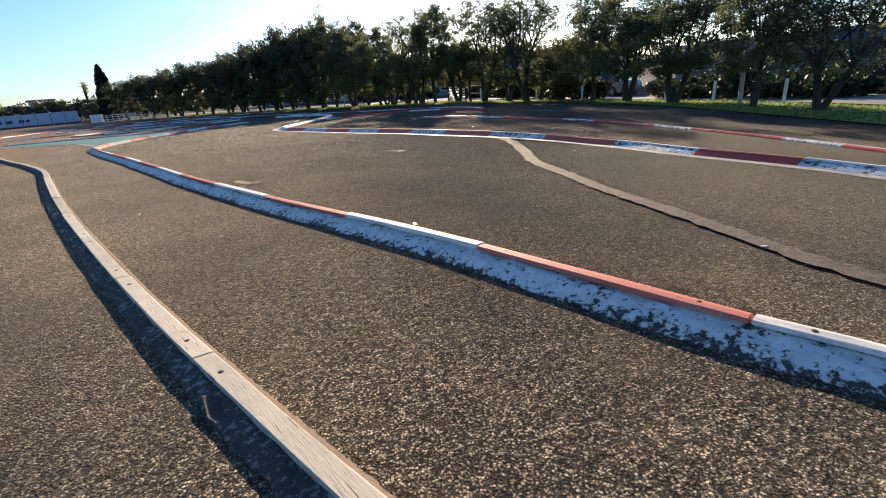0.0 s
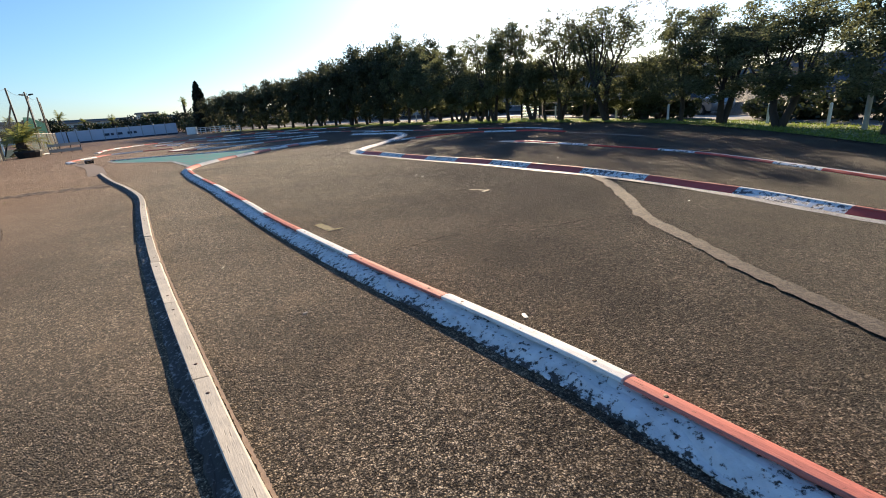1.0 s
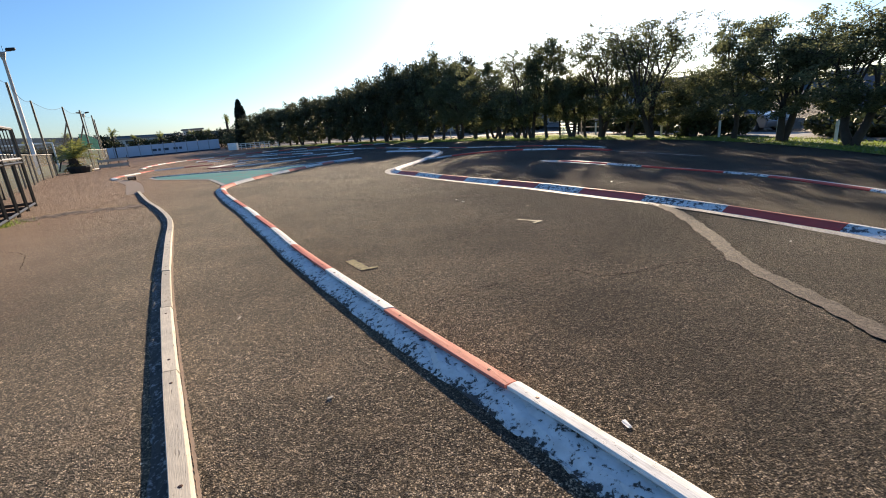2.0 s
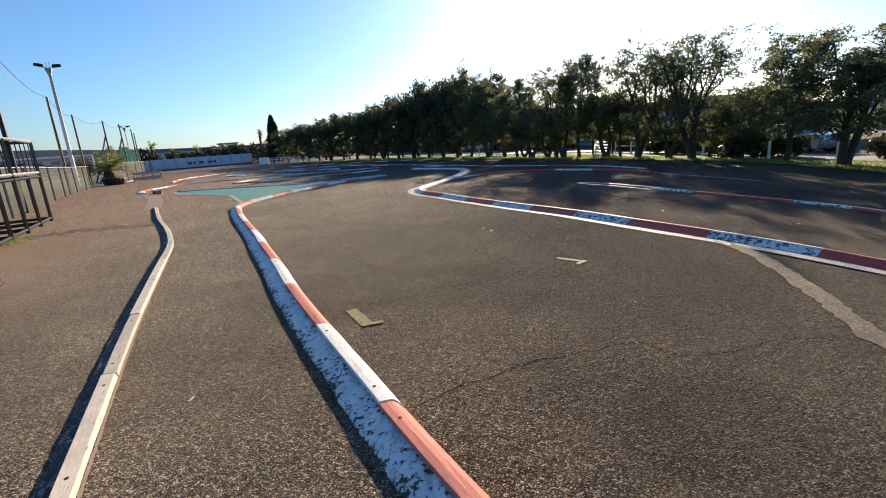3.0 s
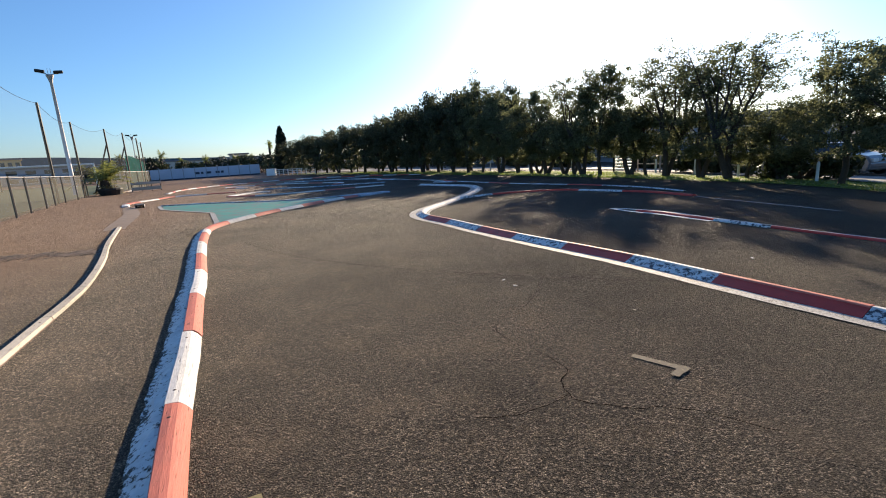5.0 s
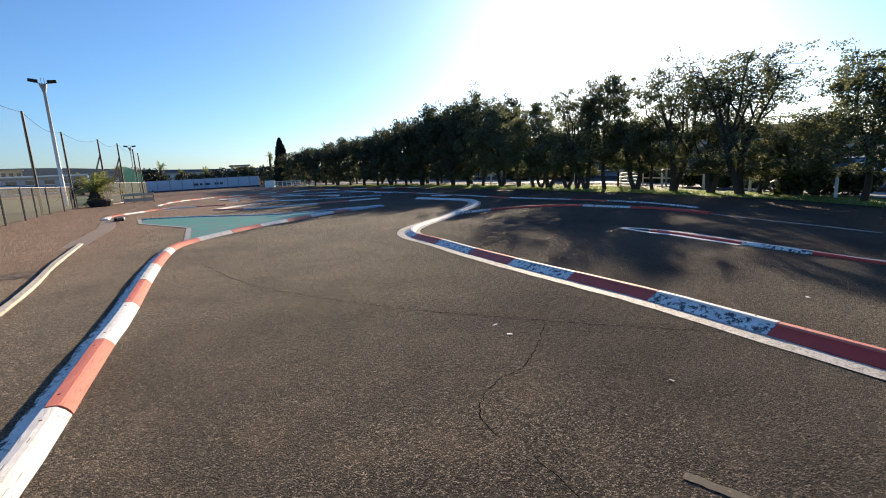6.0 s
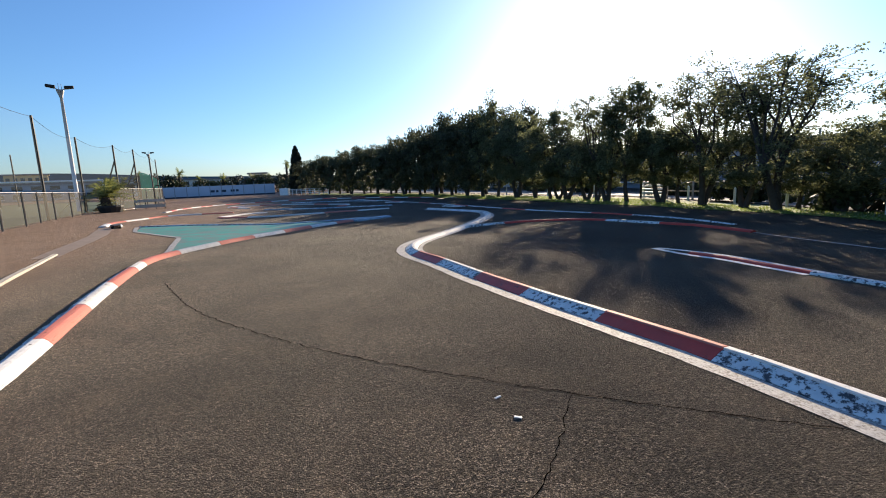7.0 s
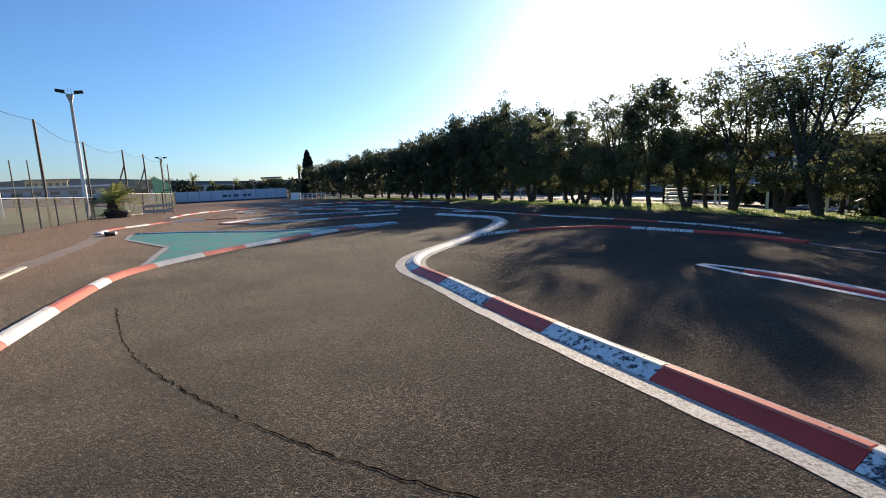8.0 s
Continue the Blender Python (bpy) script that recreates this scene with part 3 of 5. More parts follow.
for pts, w in (
        ([(-6.55, 10.47), (-5.57, 9.81), (-4.80, 9.38), (-4.16, 9.13), (-3.45, 8.89), (-2.80, 8.73), (-2.06, 8.61), (-1.19, 8.51), (-0.04, 8.43)], 0.008),
        ([(-1.34, 4.0), (-1.22, 4.17), (-1.05, 4.3), (-0.84, 4.5), (-0.5, 4.68), (-0.25, 4.81), (0.0, 4.67), (0.25, 4.75), (0.6, 4.94), (0.95, 4.98)], 0.005),
        ([(-1.33, 8.5), (-1.41, 7.75), (-1.57, 7.4), (-1.6, 7.08), (-1.45, 6.85)], 0.004),
        ([(-1.3, 6.75), (-1.1, 6.52), (-1.12, 6.38), (-1.08, 6.21), (-0.93, 6.15), (-0.77, 6.15), (-0.53, 6.18), (-0.15, 6.05)], 0.0045),
        ([(-1.08, 6.21), (-1.3, 6.0), (-1.55, 5.92)], 0.004),
        ([(-6.3, 5.2), (-7.2, 5.9), (-8.4, 6.2), (-9.6, 7.0)], 0.005)):
    rnd = random.Random(int(w * 1e4) + len(pts))
    path = Path(pts)
    jag = [tuple(path.at(s) + np.array([rnd.uniform(-0.014, 0.014), rnd.uniform(-0.014, 0.014)])) for s in np.arange(0, path.length, 0.05)]
    ribbon("crack", jag, w, CRACK, 0.0035, 0.03, 0.75, "thin dark crack in the asphalt", "crack")
for k, pts in enumerate(([(-2.29, 5.23), (-2.03, 4.95)], [(-2.06, 4.93), (-1.93, 5.01)], [(-0.71, 6.76), (-0.43, 6.61)], [(-0.43, 6.64), (-0.52, 6.52)])):
    ribbon("painted_mark", [pts[0], tuple((np.array(pts[0]) + np.array(pts[1])) / 2), pts[1]], 0.09 if k == 0 else 0.05, YELLOW if k < 2 else FADED_YELLOW, 0.004 + 0.004 * (k % 2), 0.03, 0.15, "faded yellow paint mark on the tarmac", "marking")
ribbon("soil_patch", [(-10.9, 7.9), (-10.5, 8.7), (-10.1, 9.1), (-9.3, 9.45), (-8.6, 9.6)], 0.44, EARTH, 0.006, 0.05, 0.98, "dark damp soil in a broken joint", "ground")

# ---- trees ----
def leaf_quads(centres, radii, counts, rnd, size=(0.09, 0.2), flat=0.75):
    """Many small leaf sprays scattered in clumps."""
    vs = []
    for c, r, n in zip(centres, radii, counts):
        d = rnd.normal(size=(n, 3))
        d /= np.linalg.norm(d, axis=1)[:, None]
        p = np.array(c) + d * (r * rnd.uniform(0.25, 1.0, (n, 1)) ** 0.6) * np.array([1, 1, flat])
        a = rnd.normal(size=(n, 3))
        a /= np.linalg.norm(a, axis=1)[:, None]
        b = np.cross(a, rnd.normal(size=(n, 3)))
        b /= np.linalg.norm(b, axis=1)[:, None] + 1e-9
        s = rnd.uniform(size[0], size[1], (n, 1))
        a, b = a * s * 0.5, b * s * 0.32
        vs.append(np.stack([p - a, p + b, p + a, p - b], 1).reshape(-1, 3))
    v = np.concatenate(vs)
    return v, np.arange(len(v)).reshape(-1, 4)


def array_mesh(name, v, f, material):
    me = bpy.data.meshes.new(name)
    me.vertices.add(len(v))
    me.vertices.foreach_set("co", v.astype(np.float32).ravel())
    me.loops.add(f.size)
    me.loops.foreach_set("vertex_index", f.astype(np.int32).ravel())
    me.polygons.add(len(f))
    me.polygons.foreach_set("loop_start", np.arange(0, f.size, f.shape[1], dtype=np.int32))
    me.materials.append(material)
    me.update(calc_edges=True)
    return me


def build_tree(seed, height, spread, dense, label, size=(0.06, 0.14), skirt=1.0, limbs=1.0, clump=(0.16, 0.34), low=0.24, leaf=None):
    """Forked trunk, bending limbs and twigs, small leaf clumps along the twigs and a heavier lower crown."""
    rnd = np.random.default_rng(seed)
    ob = thing("tree", 0, 0, 0, label, "tree", "row of trees by the track")
    bm = bmesh.new()
    bt = bmesh.new()
    centres, radii, counts = [], [], []
    stems = rnd.integers(1, 3)
    for k in range(stems):
        lean = rnd.uniform(-0.045, 0.045, 2) + (np.array([0.06, 0]) * (1 if k else -1) if stems > 1 else 0)
        base = np.array([0.16 * (k - (stems - 1) / 2), 0, -0.25])
        fork = base + np.array([lean[0] * height, lean[1] * height, height * rnd.uniform(0.27, 0.36) + 0.25])
        mid = (base + fork) / 2 + np.append(rnd.uniform(-0.08, 0.08, 2), 0)
        r0 = rnd.uniform(0.12, 0.15) * height / 6.5
        add_tube(bm, [base, base + (0, 0, 0.35), mid, fork], [r0 * 1.5, r0 * 1.1, r0 * 0.95, r0 * 0.8], 9)
        n_limb = 9 if stems == 1 else 6
        for j in range(n_limb):
            az = 2 * math.pi * (j / n_limb + rnd.uniform(-0.08, 0.08))
            tall = rnd.uniform(0.68, 1.0)                  # how far up the crown this limb ends
            out = spread * rnd.uniform(0.45, 1.0) * math.sqrt(max(0.05, 1.12 - tall ** 2))
            e = np.array([fork[0] + math.cos(az) * out, fork[1] + math.sin(az) * out, height * tall * 0.95])
            m1 = fork + (e - fork) * np.array([0.38, 0.38, 0.42]) + rnd.normal(0, 0.13, 3)
            m2 = fork + (e - fork) * 0.72 + rnd.normal(0, 0.16, 3)
            rl = r0 * rnd.uniform(0.36, 0.58) * limbs
            add_tube(bm, [fork - (0, 0, 0.12), m1, m2, e], [rl, rl * 0.72, rl * 0.48, rl * 0.16], 6)
            for q in range(14):
                t = rnd.uniform(0.2, 1.0)
                o = (m1 + (m2 - m1) * t * 2 if t < 0.5 else m2 + (e - m2) * (t - 0.5) * 2) + rnd.normal(0, 0.03, 3)
                way = rnd.normal(0, 1, 3) * np.array([0.65, 0.65, 0.36]) + np.array([math.cos(az) * 0.25, math.sin(az) * 0.25, 0.12])
                tip = o + way * spread * 0.33
                tip[2] = min(max(tip[2], height * 0.24), height)
                bend = (o + tip) / 2 + rnd.normal(0, 0.07, 3)
                add_tube(bt, [o, bend, tip], [rl * 0.30, rl * 0.18, 0.007], 4, False)
                hi = tip[2] / height
                for w in range(3):                           # sprays of leaves along each twig
                    at = tip + (bend - tip) * 0.45 * w
                    centres.append(at + rnd.normal(0, 0.10, 3))
                    radii.append(rnd.uniform(*clump) * spread / 2.2)
                    counts.append(int(dense * rnd.uniform(0.1, 1.3) * (1.25 - 0.75 * hi)))
    for j in range(int(20 * spread)):                       # the heavier lower crown, open in places
        a, r = rnd.uniform(0, 2 * math.pi), spread * math.sqrt(rnd.uniform(0, 1)) * 0.92
        centres.append((math.cos(a) * r, math.sin(a) * r, height * rnd.uniform(low, 0.52)))
        radii.append(rnd.uniform(0.25, 0.55))
        counts.append(int(dense * 1.9 * skirt))
    bm_part("trunk", bm, BARK, ob, smooth=True)
    tagged(bm_part("twig_spray", bt, BARK, ob), kind="stuff")
    v, f = leaf_quads(centres, radii, counts, rnd, size)
    part("crown", array_mesh("crown", v, f, leaf or LEAF), ob)
    return ob, float(np.percentile(v[:, 2], 99.8))


LAB = "dark evergreen oak with a forked trunk on the grass verge"
THICK = "dark evergreen oak in a close-grown thicket"
OPEN = "tall open-crowned oak with bare spreading limbs on the verge"
models = [build_tree(*q) for q in (
    (11, 6.0, 2.2, 60, LAB, (0.055, 0.13), 2.2, 0.8, (0.15, 0.33)), (12, 5.6, 2.0, 50, LAB, (0.055, 0.13), 2.2, 0.8, (0.15, 0.33)), (13, 6.2, 2.4, 56, LAB, (0.055, 0.13), 2.1, 0.8, (0.15, 0.33)),
    (15, 6.4, 2.9, 36, OPEN, (0.055, 0.13), 0.8, 1.0, (0.12, 0.27)), (14, 5.8, 2.1, 32, THICK, (0.11, 0.22), 2.2, 0.8, (0.24, 0.48), 0.10, DARK_LEAF), (16, 6.4, 2.3, 32, THICK, (0.11, 0.22), 2.2, 0.8, (0.24, 0.48), 0.10, DARK_LEAF))]
# Place, height, breadth against the model's, and which model: 0 to 2 dense, 3 open-crowned, 4 and 5 far off.
TREES = [(8.9, 1.0, 5.6, 0.9, 0), (8.8, 4.2, 5.4, 0.9, 3), (8.9, 7.4, 3.2, 0.7, 3), (8.8, 10.6, 3.0, 0.6, 3), (8.7, 12.7, 3.6, 0.75, 0), (8.5, 16.6, 3.7, 0.85, 2), (8.0, 19.4, 3.9, 0.9, 1), (7.4, 21.8, 4.3, 0.85, 0),
         (6.8, 24.7, 4.5, 0.8, 2), (4.95, 24.7, 5.5, 1.0, 3), (4.2, 25.6, 5.0, 0.8, 2), (3.0, 26.4, 5.5, 0.85, 3), (1.6, 27.2, 4.5, 0.85, 1), (0.3, 27.8, 4.9, 0.8, 0), (-0.5, 28.6, 5.3, 0.75, 3), (-1.4, 30.2, 4.8, 0.8, 2),
         (-2.4, 31.6, 4.3, 0.85, 3), (-3.4, 32.9, 4.7, 0.85, 0), (-4.4, 34.4, 5.7, 0.9, 2), (-5.8, 36.2, 6.4, 1.0, 1), (-7.4, 38.0, 6.4, 0.95, 0), (-8.9, 39.8, 6.4, 0.95, 4), (-10.6, 41.7, 6.4, 0.95, 5), (-12.4, 43.4, 6.2, 0.95, 4),
         (-14.4, 45.1, 5.9, 0.92, 5), (-16.6, 46.9, 5.6, 0.9, 4), (-18.9, 48.7, 5.4, 0.88, 5), (-21.2, 50.5, 5.2, 0.86, 4), (-23.6, 52.3, 5.1, 0.85, 5), (-26.2, 54.1, 5.0, 0.86, 4), (-28.8, 55.8, 4.9, 0.84, 5), (-31.4, 57.5, 4.8, 0.84, 4),
         (-34.0, 59.2, 4.7, 0.82, 5), (-36.6, 60.9, 4.6, 0.8, 4), (-39.2, 62.6, 4.5, 0.8, 5), (-15.2, 49.2, 5.8, 0.8, 5), (-20.0, 52.8, 5.2, 0.78, 4), (-6.2, 40.4, 5.9, 0.85, 4), (-9.6, 44.0, 6.1, 0.85, 5), (-13.2, 47.4, 5.9, 0.8, 4),
         (-17.6, 51.0, 5.5, 0.8, 4), (-22.4, 54.6, 5.0, 0.78, 5), (-27.4, 58.2, 4.8, 0.78, 4), (-32.6, 61.6, 4.6, 0.76, 5), (5.9, 25.6, 3.0, 0.62, 1), (2.3, 27.4, 3.2, 0.66, 0), (-0.9, 29.5, 3.4, 0.66, 1), (-2.9, 32.3, 3.6, 0.7, 2)]
rt = random.Random(5)
used = set()
for x, y, tall, wide, k in TREES:
    model, model_top = models[k]
    m = Matrix.Translation((x, y, ground_z(x, y))) @ Matrix.Rotation(rt.uniform(0, 6.28), 4, "Z") @ Matrix.Diagonal((wide * 1.05, wide * 1.05, tall * (0.98 if k > 3 else 1.05) / model_top, 1))
    if k not in used:
        used.add(k)
        model.matrix_basis = m
    else:
        copy_thing(model, m)


def build_cypress(x, y, h):
    rnd = np.random.default_rng(4)
    ob = thing("cypress", x, y, 0, "tall narrow dark cypress tree behind the track", "tree")
    bm = bmesh.new()
    add_tube(bm, [(0, 0, -0.1), (0.05, 0, h * 0.5), (0, 0, h * 0.93)], [0.22, 0.14, 0.02], 8)
    bm_part("trunk", bm, BARK, ob)
    c, r, n = [], [], []
    for i in range(300):
        t = rnd.uniform(0.02, 1.0)
        w = 1.5 * (1.0 - t) ** 0.6 * min(1.0, 0.62 + t * 2.2)
        a = rnd.uniform(0, 6.28)
        q = w * math.sqrt(rnd.uniform(0, 1)) * 0.85
        c.append((math.cos(a) * q, math.sin(a) * q, t * h * 0.96))
        r.append(0.34 if t < 0.85 else 0.18)
        n.append(70)
    v, f = leaf_quads(c, r, n, rnd, (0.15, 0.32), 1.5)
    part("crown", array_mesh("crown", v, f, CYPRESS), ob)


build_cypress(-43.4, 65.9, 7.2)


def frond(bm, root, az, rise, length, droop, width, leaflets, rnd, roll=0.0):
    """One feather frond: an arching midrib with leaflets on both sides."""
    d = Vector((math.cos(az), math.sin(az), 0))
    side = Vector((-math.sin(az), math.cos(az), 0))
    pts = []
    for i in range(leaflets + 1):
        t = i / leaflets
        pts.append(Vector(root) + d * length * t * math.cos(rise) * (1 - 0.15 * t) + Vector((0, 0, length * (math.sin(rise) * t - droop * t * t))))
    for i in range(leaflets):
        a, b = pts[i], pts[i + 1]
        t = (i + 0.5) / leaflets
        w = width * math.sin(math.pi * min(0.95, 0.15 + 0.8 * t))
        for sgn in (-1, 1):
            tip = (a + b) / 2 + side * sgn * w + d * w * 0.55 + Vector((0, 0, -w * rnd.uniform(0.05, 0.4)))
            bm.faces.new([bm.verts.new(a), bm.verts.new(a + (b - a) * 0.85), bm.verts.new(tip)])


def build_palm(x, y, z, trunk_h, trunk_r, frond_len, n, label, seed, group="", rise=(-0.1, 1.3)):
    rnd = random.Random(seed)
    ob = thing("palm", x, y, z, label, "palm tree", group)
    bm = bmesh.new()
    steps = max(3, int(trunk_h / 0.25))
    add_tube(bm, [(0.02 * math.sin(i), 0, trunk_h * i / steps - 0.05) for i in range(steps + 1)],
             [trunk_r * (1.15 if i % 2 else 0.95) * (1.25 - 0.3 * i / steps) for i in range(steps + 1)], 9)
    bm_part("trunk", bm, BARK, ob)
    bm = bmesh.new()
    for i in range(n):
        frond(bm, (0, 0, trunk_h), rnd.uniform(0, 6.28), rnd.uniform(*rise), frond_len * rnd.uniform(0.75, 1.1), rnd.uniform(0.25, 0.6), frond_len * 0.26, 22, rnd)
    bm_part("frond_crown", bm, PALM, ob)
    bm = bmesh.new()
    for i in range(n // 4):
        frond(bm, (0, 0, trunk_h * 0.93), rnd.uniform(0, 6.28), rnd.uniform(-1.1, -0.5), frond_len * rnd.uniform(0.4, 0.7), 0.2, frond_len * 0.16, 9, rnd)
    bm_part("dead_frond_skirt", bm, DRY, ob, "dry brown hanging fronds")
    return ob


build_palm(-31.9, 28.2, 0.0, 1.05, 0.26, 2.5, 20, "short bushy palm in a dark tub by the fence", 2, "", (0.1, 1.25))
bm = bmesh.new()
add_tube(bm, [(0, 0, 0), (0, 0, 0.36), (0, 0, 0.46), (0, 0, 0.42)], [0.62, 0.74, 0.72, 0.6], 14)
tub = bm_part("planter", bm, BLACK)
tub.matrix_world = pose(-31.5, 28.2, ground_z(-31.5, 28.2))
tagged(tub, "low black tub round the foot of the palm", "planter")
for i, (x, y, h) in enumerate(((-79.6, 69.4, 4.1), (-75.5, 74.3, 4.2), (-73.2, 76.8, 3.2), (-70.2, 79.6, 3.0), (-66.1, 83.3, 3.0), (-61.0, 87.4, 5.5), (-84.0, 65.5, 3.0), (-64.0, 85.0, 3.0), (-81.0, 67.5, 3.4))):
    build_palm(x, y, 0.0, h, 0.2, 1.7, 15, "distant palm with a ragged crown behind the panel wall", 20 + i, "far palms")


def build_shrub(x, y, w, h, seed, material, label, group="far shrubs", count=40, size=(0.2, 0.45), name="shrub"):
    """A rounded, uneven bush: short stems and leaf clumps."""
    rnd = np.random.default_rng(seed)
    ob = thing(name, x, y, 0.0, label, "bush", group)
    bm = bmesh.new()
    for i in range(5):
        a = i * 1.25
        add_tube(bm, [(0, 0, -0.1), (math.cos(a) * w * 0.2, math.sin(a) * w * 0.2, h * 0.45), (math.cos(a) * w * 0.32, math.sin(a) * w * 0.32, h * 0.8)], [0.08, 0.05, 0.02], 5)
    bm_part("stem", bm, BARK, ob)
    c, r, n = [], [], []
    for i in range(count):
        a, q, t = rnd.uniform(0, 6.28), math.sqrt(rnd.uniform(0, 1)), rnd.uniform(0, 1)
        c.append((math.cos(a) * q * w * 0.5, math.sin(a) * q * w * 0.5, h * (0.15 + 0.75 * t * (1 - 0.35 * q))))
        r.append(w * rnd.uniform(0.09, 0.17))
        n.append(70)
    v, f = leaf_quads(c, r, n, rnd, size)
    part("foliage", array_mesh("foliage", v, f, material), ob)


for i, (x, y, w, h) in enumerate(((-77.9, 71.5, 5.5, 4.6), (-76.6, 73.0, 4.2, 4.0), (-71.8, 78.2, 4.6, 3.2), (-68.2, 81.4, 5.0, 3.4), (-65.0, 84.0, 4.2, 3.5), (-62.2, 85.6, 5.0, 3.8),
                                  (-59.6, 86.6, 4.2, 4.1), (-56.8, 86.6, 4.2, 3.7), (-54.4, 85.4, 3.8, 3.2), (-82.4, 66.6, 4.6, 3.3), (-50.0, 76.0, 5.0, 3.4), (-47.0, 72.0, 4.5, 3.2))):
    build_shrub(x, y, w * 1.35, h * 1.12, 60 + i, HEDGE if i % 3 else CYPRESS, "dark rounded bush behind the panel wall", count=34)

# ---- verge, road and what stands beyond the trees ----
VERGE_IN = [(7.0, -6), (7.1, 3), (7.2, 8), (7.2, 12), (7.2, 16.5), (6.8, 19.4), (5.6, 21.8), (4.0, 23.0), (2.2, 23.8), (0.8, 24.8), (-1.4, 27.0), (-4.2, 31.0), (-9.2, 36.6), (-16.0, 43.0), (-24.0, 49.5), (-38.0, 59.0)]
VERGE_OUT = [(-37.0, 63.0), (-23.0, 54.5), (-13.0, 47.0), (-6.0, 39.5), (-1.0, 34.0), (2.8, 30.6), (5.6, 27.6), (8.2, 24.0), (9.8, 19.8), (10.7, 15.0), (11.0, 10), (11.0, 3), (11.0, -6)]
sheet("grass_verge", VERGE_IN + VERGE_OUT, TURF, 0.02, "sunlit grass verge under the trees", "grass")


def grass_blades():
    rnd = np.random.default_rng(8)
    inner = Path(VERGE_IN, 0.5)
    n = 26000
    s = rnd.uniform(0, 1, n) ** 1.0 * 66.0 + 6.0
    vs = []
    for q, w in zip(s, rnd.uniform(0, 1, n) ** 1.4):
        c, r = inner.beside(q)
        x, y = c + r * (0.03 + 3.6 * w)
        h = rnd.uniform(0.025, 0.085)
        a = rnd.uniform(0, 6.28)
        dx, dy = math.cos(a) * 0.02, math.sin(a) * 0.02
        z = ground_z(x, y) + 0.015
        vs += [(x - dx, y - dy, z), (x + dx, y + dy, z), (x + rnd.normal(0, 0.05), y + rnd.normal(0, 0.05), z + h)]
    v = np.array(vs)
    ob = new("grass", array_mesh("grass", v, np.arange(len(v)).reshape(-1, 3), GRASS))
    tagged(ob, "short bright green grass blades on the verge", "grass", kind="stuff")


grass_blades()
ribbon("road", [(13.7, -10), (13.6, 4), (13.2, 12), (12.4, 18), (10.7, 24), (7.8, 29.7), (3.8, 34.7), (-2, 40.8), (-10, 48.6), (-22, 58.5), (-38, 69)], 4.0, ROAD, 0.03, 1.0, 0.0, "pale road running behind the trees", "road")


def bollard_mesh():
    bm = bmesh.new()
    add_tube(bm, [(0, 0, -0.05), (0, 0, 0.62), (0, 0, 0.69), (0, 0, 0.72)], [0.05, 0.05, 0.042, 0.015], 10)
    me = bpy.data.meshes.new("bollard")
    bm.to_mesh(me)
    bm.free()
    me.materials.append(WHITE_METAL)
    return me


BOLLARD = bollard_mesh()
for x, y in ((10.8, 4.5), (10.7, 7.7), (10.5, 10.6), (10.2, 13.6), (9.8, 16.4), (9.2, 18.6), (8.5, 20.8), (7.5, 23.6), (5.9, 26.6), (4.6, 28.3), (3.2, 30.3), (1.4, 32.0), (-1.0, 34.6), (-4.0, 38.2), (-7.5, 42.0)):
    ob = new("bollard", BOLLARD)
    ob.matrix_world = pose(x, y, ground_z(x, y))
    tagged(ob, "white round-topped bollard on the grass verge", "bollard", "bollards along the road")


def post(x, y, h, r, material, label, category="post", name="post"):
    bm = bmesh.new()
    add_tube(bm, [(0, 0, -0.05), (0, 0, h * 0.6), (0, 0, h)], [r, r * 0.95, r * 0.85], 8)
    ob = bm_part(name, bm, material)
    ob.matrix_world = pose(x, y, ground_z(x, y))
    return tagged(ob, label, category)


post(9.3, 14.2, 1.9, 0.065, POST, "pale concrete post behind the trees")
post(7.0, 27.2, 3.0, 0.05, GALVANISED, "thin grey sign post by the road")
post(3.6, 31.4, 2.3, 0.05, GALVANISED, "thin grey sign post by the road")


def slatted_screen(x, y, turn):
    ob = thing("slatted_screen", x, y, 0.0, "stack of bright white horizontal slats on dark posts", "screen", turn=turn)
    for i in range(9):
        bm = bmesh.new()
        add_box(bm, (-0.55, -0.06, 0.12 + i * 0.17), (0.55, 0.06, 0.21 + i * 0.17), 0.01)
        bm_part("slat", bm, WHITE_METAL, ob)
    for sx in (-0.6, 0.6):
        bm = bmesh.new()
        add_box(bm, (sx - 0.04, -0.04, -0.05), (sx + 0.04, 0.04, 1.75), 0.005)
        bm_part("upright", bm, DARK_STEEL, ob)


slatted_screen(1.75, 31.2, 20)


def rail_fence(points, h, material, label, gap=2.0, rails=(0.45, 0.95), name="rail_fence"):
    path = Path(points, 0.3)
    c = path.at(0)
    ob = thing(name, c[0], c[1], 0.0, label, "fence")
    inv = ob.matrix_world.inverted()
    s = 0.0
    while s <= path.length:
        x, y = path.at(s)
        bm = bmesh.new()
        z = ground_z(x, y)
        add_tube(bm, [(x, y, z - 0.05), (x, y, z + h)], 0.045, 6)
        part_ob = bm_part("upright", bm, material, ob)
        part_ob.matrix_parent_inverse = inv
        s += gap
    for k in rails:
        bm = bmesh.new()
        pts = [path.at(q) for q in np.linspace(0, path.length, max(2, int(path.length / gap) + 1))]
        add_tube(bm, [(x, y, ground_z(x, y) + h * k) for x, y in pts], 0.035, 6)
        part_ob = bm_part("rail", bm, material, ob)
        part_ob.matrix_parent_inverse = inv
    return ob


rail_fence([(2.6, 32.4), (6.1, 30.6), (8.6, 27.6)], 0.95, POST, "low pale rail fence by the road")
